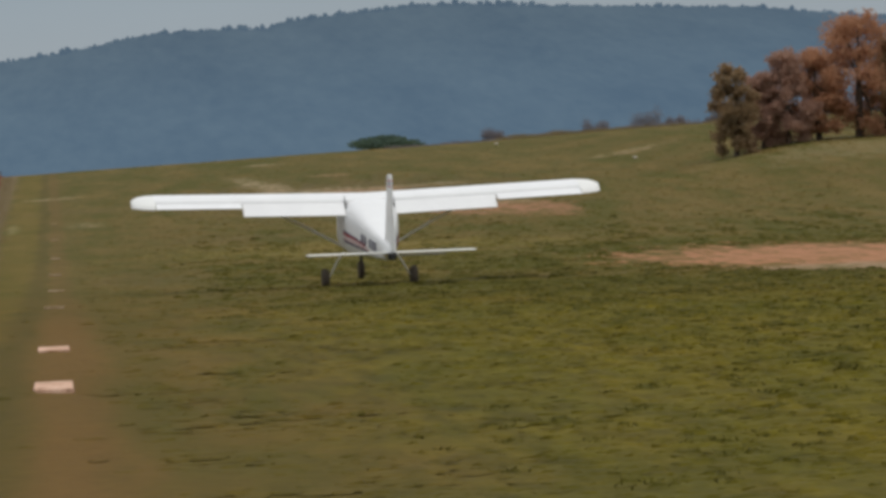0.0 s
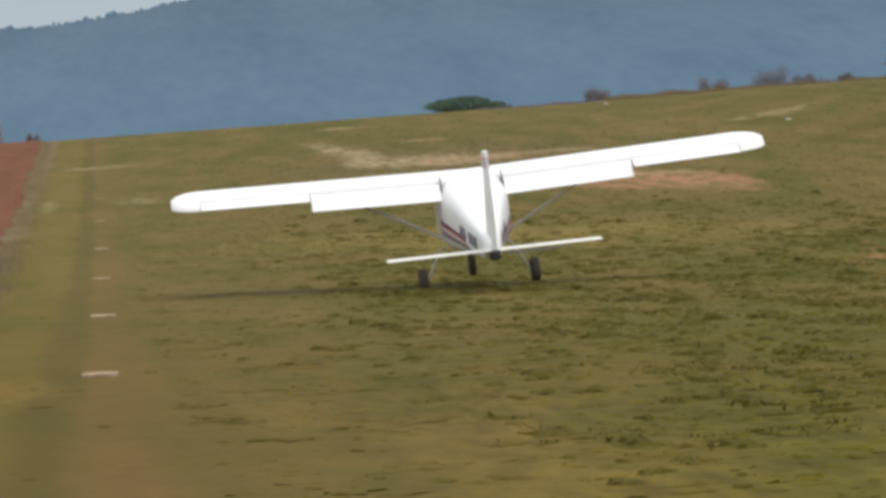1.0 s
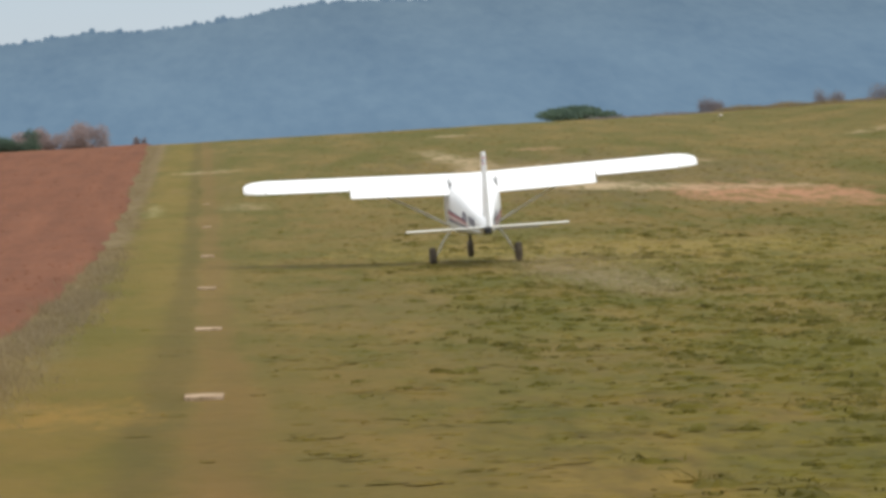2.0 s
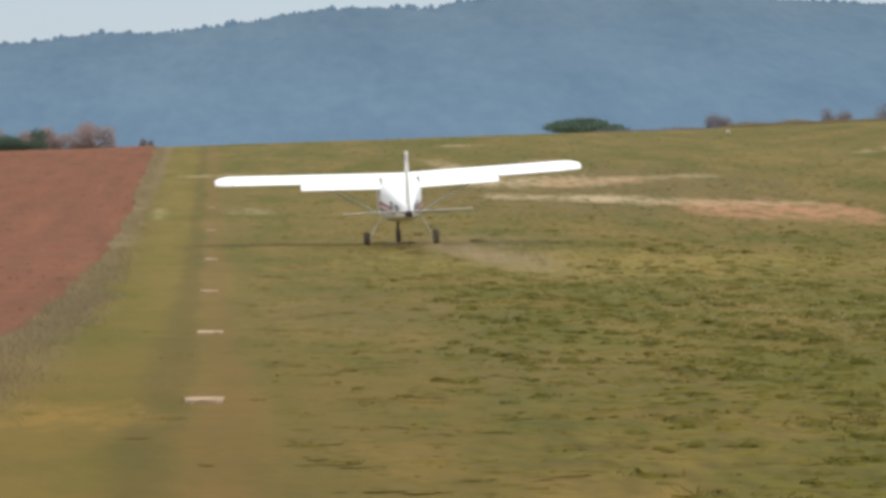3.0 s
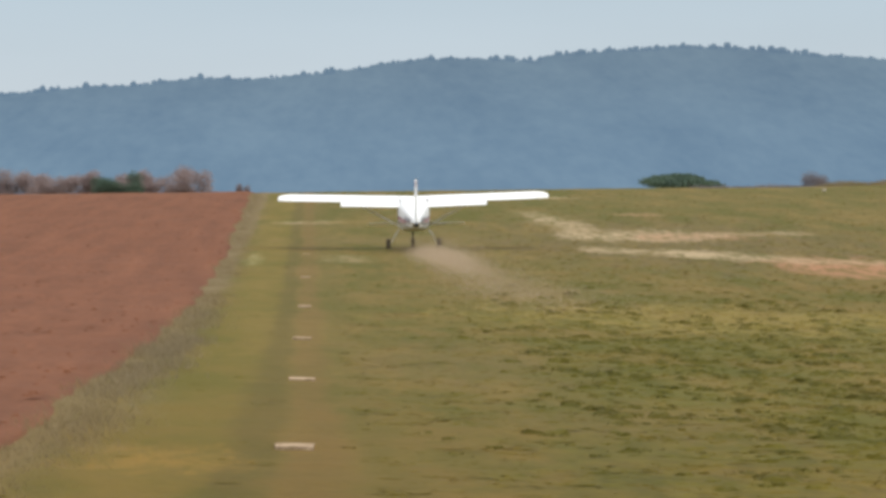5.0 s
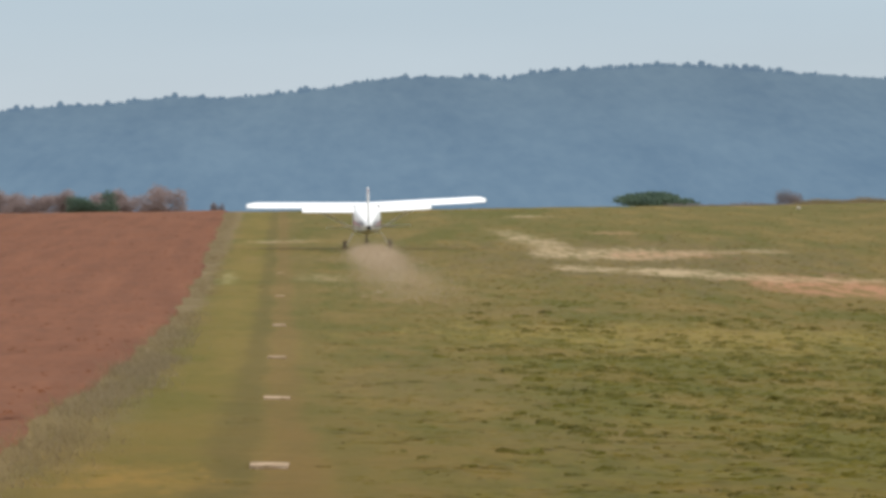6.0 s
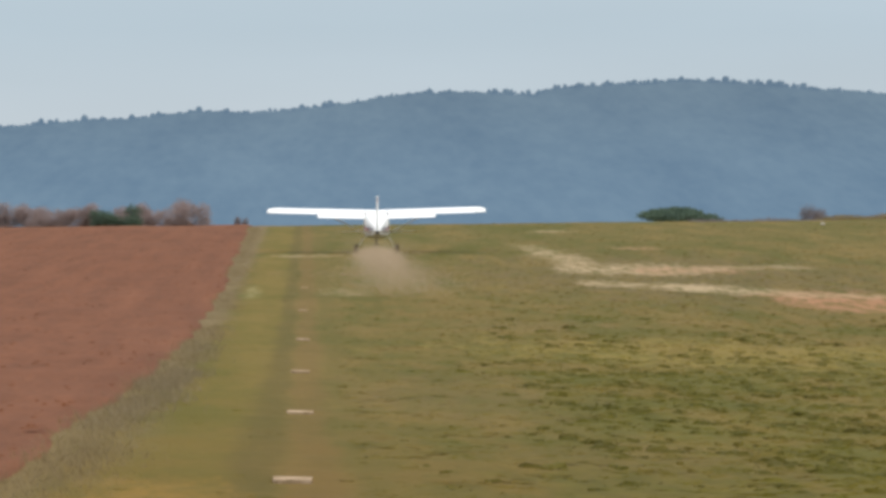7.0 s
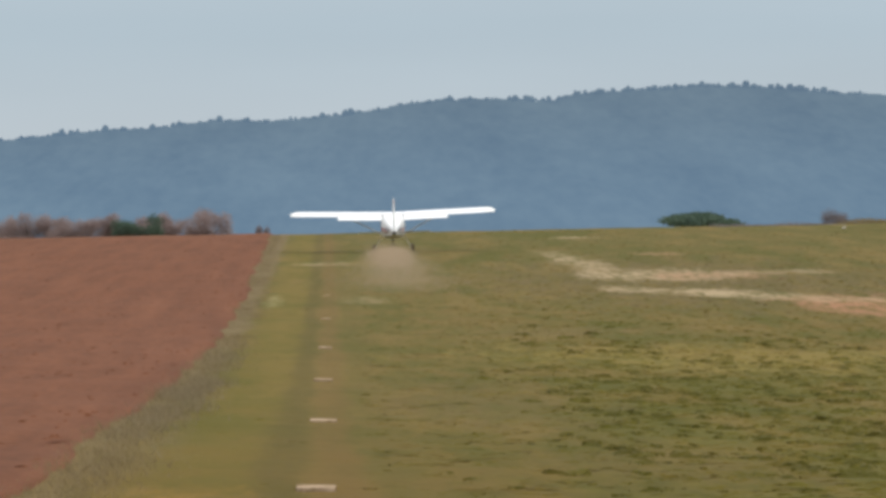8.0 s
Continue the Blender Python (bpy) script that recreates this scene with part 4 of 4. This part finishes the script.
# plants on the brow and beside the field
tree("umbrella_pine", (26.9, 330), 3.25, 6.7, PINE, "low dark green umbrella pine behind the brow", seed=3, umbrella=True, leaves=5000, leaf=0.13)
for k, (x, y, h, w) in enumerate(((39.7, 262, 2.1, 2.9), (36.1, 261, 1.4, 2.3), (29.3, 261, 1.2, 2.0), (41.7, 261, 1.1, 1.6), (47.2, 262, 1.1, 1.4), (44.2, 262, 0.9, 1.1))):
    bush("autumn_bush", (x, y), h, w, HAZED_TWIG, "bare grey-brown bush on the grassy brow", 40 + k, 4200, 0.032, "bushes on the brow", True)
for k in range(18):
    x = -27.0 + 1.1 * k + 0.4 * math.sin(k * 2.3)
    bush("hedge_bush", (x, 276 + 1.5 * math.sin(k)), (2.5 if k < 7 else 2.05 if k < 9 else 1.8) + 0.3 * math.sin(k * 1.7), 2.7, BROWN, "reddish-brown hedge bush behind the ploughed field", 60 + k, 5200, 0.042, "hedge behind the field")
for k, (x, h) in enumerate(((-12.4, 1.75), (-10.8, 1.9))):
    bush("evergreen_bush", (x, 273), h, 2.4, PINE, "dark green evergreen bush in the hedge", 80 + k, 5200, 0.042, "evergreens in the hedge")
bush("hedge_bush", (-7.2, 273.5), 2.6, 3.2, BROWN, "reddish-brown hedge bush behind the ploughed field", 90, 6500, 0.042, "hedge behind the field")
bush("autumn_bush", (-4.0, 268), 0.9, 1.1, HAZED_TWIG, "small grey-brown bush at the corner of the ploughed field", 91, 1800, 0.028, "", True)

# the autumn grove beside the strip
for k, (x, y, h, w, m, words) in enumerate((
        (31.4, 168, 4.2, 2.4, OLIVE, "slim olive-brown autumn tree"), (33.0, 170, 3.6, 2.4, RUSSET, "low brown autumn tree"),
        (34.2, 170, 4.4, 3.0, RUSSET, "dusky red-brown autumn tree"), (35.8, 171, 4.5, 3.3, RUST, "rust-brown autumn tree"),
        (37.9, 172, 6.2, 5.2, RUST, "tall rust-orange autumn tree with a full crown"), (39.8, 172, 4.8, 3.5, OLIVE, "brown and orange autumn tree"))):
    tree("autumn_tree", (x, y), h, w, m, words + " in a grove", seed=100 + k, clear=0.02, leaves=int(4000 + 1700 * h), leaf=0.075)
for k, (x, y, h, w) in enumerate(((42.6, 173, 2.4, 3.0), (44.8, 175, 2.1, 2.6))):
    bush("evergreen_bush", (x, y), h, w, PINE, "dark green evergreen bush beside the grove", 120 + k, 2600, 0.07, "evergreens beside the grove")
tree("umbrella_pine", (48.5, 172), 3.4, 6.6, PINE, "dark green umbrella pine with a domed crown beside the grove", seed=5, umbrella=True, leaves=6000, leaf=0.11)

build_tufts()
build_dark_tufts()
build_brow_brush()
build_brow_grass()
build_clods()
build_margin()
build_grey_weeds()


# ---- what moves ----
# seconds, x, y, heading to the right, nose up, right wing up
FLIGHT = [
    (0.0, 6.14, 51.3, -2.1, 3.7, -1.3), (0.5, 6.00, 57.4, -0.45, 5.8, 0.5), (1.0, 5.83, 67.6, 0.69, 4.3, 2.9), (1.5, 5.68, 80.7, 0.16, 3.0, 1.23),
    (2.8, 4.90, 110.9, -0.9, 1.5, 1.2), (3.0, 4.76, 115.4, -0.7, 1.0, 1.6), (3.5, 4.31, 126.1, -0.05, 0.7, 1.8), (4.0, 3.95, 136.7, 0.35, 0.8, 1.25),
    (4.7, 3.72, 150.7, 0.14, 0.8, 0.75), (6.0, 3.28, 176.8, -0.05, 0.9, 1.55), (6.5, 3.09, 186.5, 0.25, 0.8, 1.0), (7.0, 2.97, 193.9, 0.3, 0.9, 0.5),
    (7.5, 2.96, 200.9, 0.15, 0.9, 1.5), (8.0, 2.96, 207.3, 0.03, 0.9, 1.26)]
# seconds, rise of the dust, heading of its trail
DUST_ROWS = [(0.0, -2.6, 1.5), (0.5, -2.4, 1.5), (1.0, -0.8, 1.5), (1.5, -0.36, 1.5), (2.8, -0.30, 3.2), (3.5, -0.20, 3.2), (4.7, -0.10, 2.2), (6.0, 0.0, 0.5), (8.0, 0.02, -0.3)]


def motions():
    def at(t):
        ts = [r[0] for r in FLIGHT]
        return [float(np.interp(t, ts, [r[i] for r in FLIGHT])) for i in (1, 2)]

    rows = []
    for t, x, y, heading, nose, lean in FLIGHT:
        m = Matrix.Rotation(-radians(heading), 4, "Z") @ Matrix.Rotation(radians(nose), 4, "X") @ Matrix.Rotation(-radians(lean), 4, "Y")
        rows.append((t, Matrix.Translation((x, y, float(land(x, y)) + 0.01)) @ m))
    walk(aircraft, rows)
    for ob, deep in ((puff, 1.0), (trail, 1.8)):
        rows = []
        for t in [r[0] for r in FLIGHT]:
            x, y = at(t)
            rise = float(np.interp(t, [r[0] for r in DUST_ROWS], [r[1] for r in DUST_ROWS])) * deep
            turn = float(np.interp(t, [r[0] for r in DUST_ROWS], [r[2] for r in DUST_ROWS]))
            slope = math.atan2(float(land(x, y)) - float(land(x, y - 12)), 12.0)
            aside = float(np.interp(t, (0.0, 3.5, 4.7, 6.0, 8.0), (0.6, 0.5, 0.3, -0.1, -0.3)))
            rows.append((t, Matrix.Translation((x + aside, y, float(land(x, y)) + rise)) @ Matrix.Rotation(radians(turn), 4, "Z") @ Matrix.Rotation(slope, 4, "X")))
        walk(ob, rows)


motions()
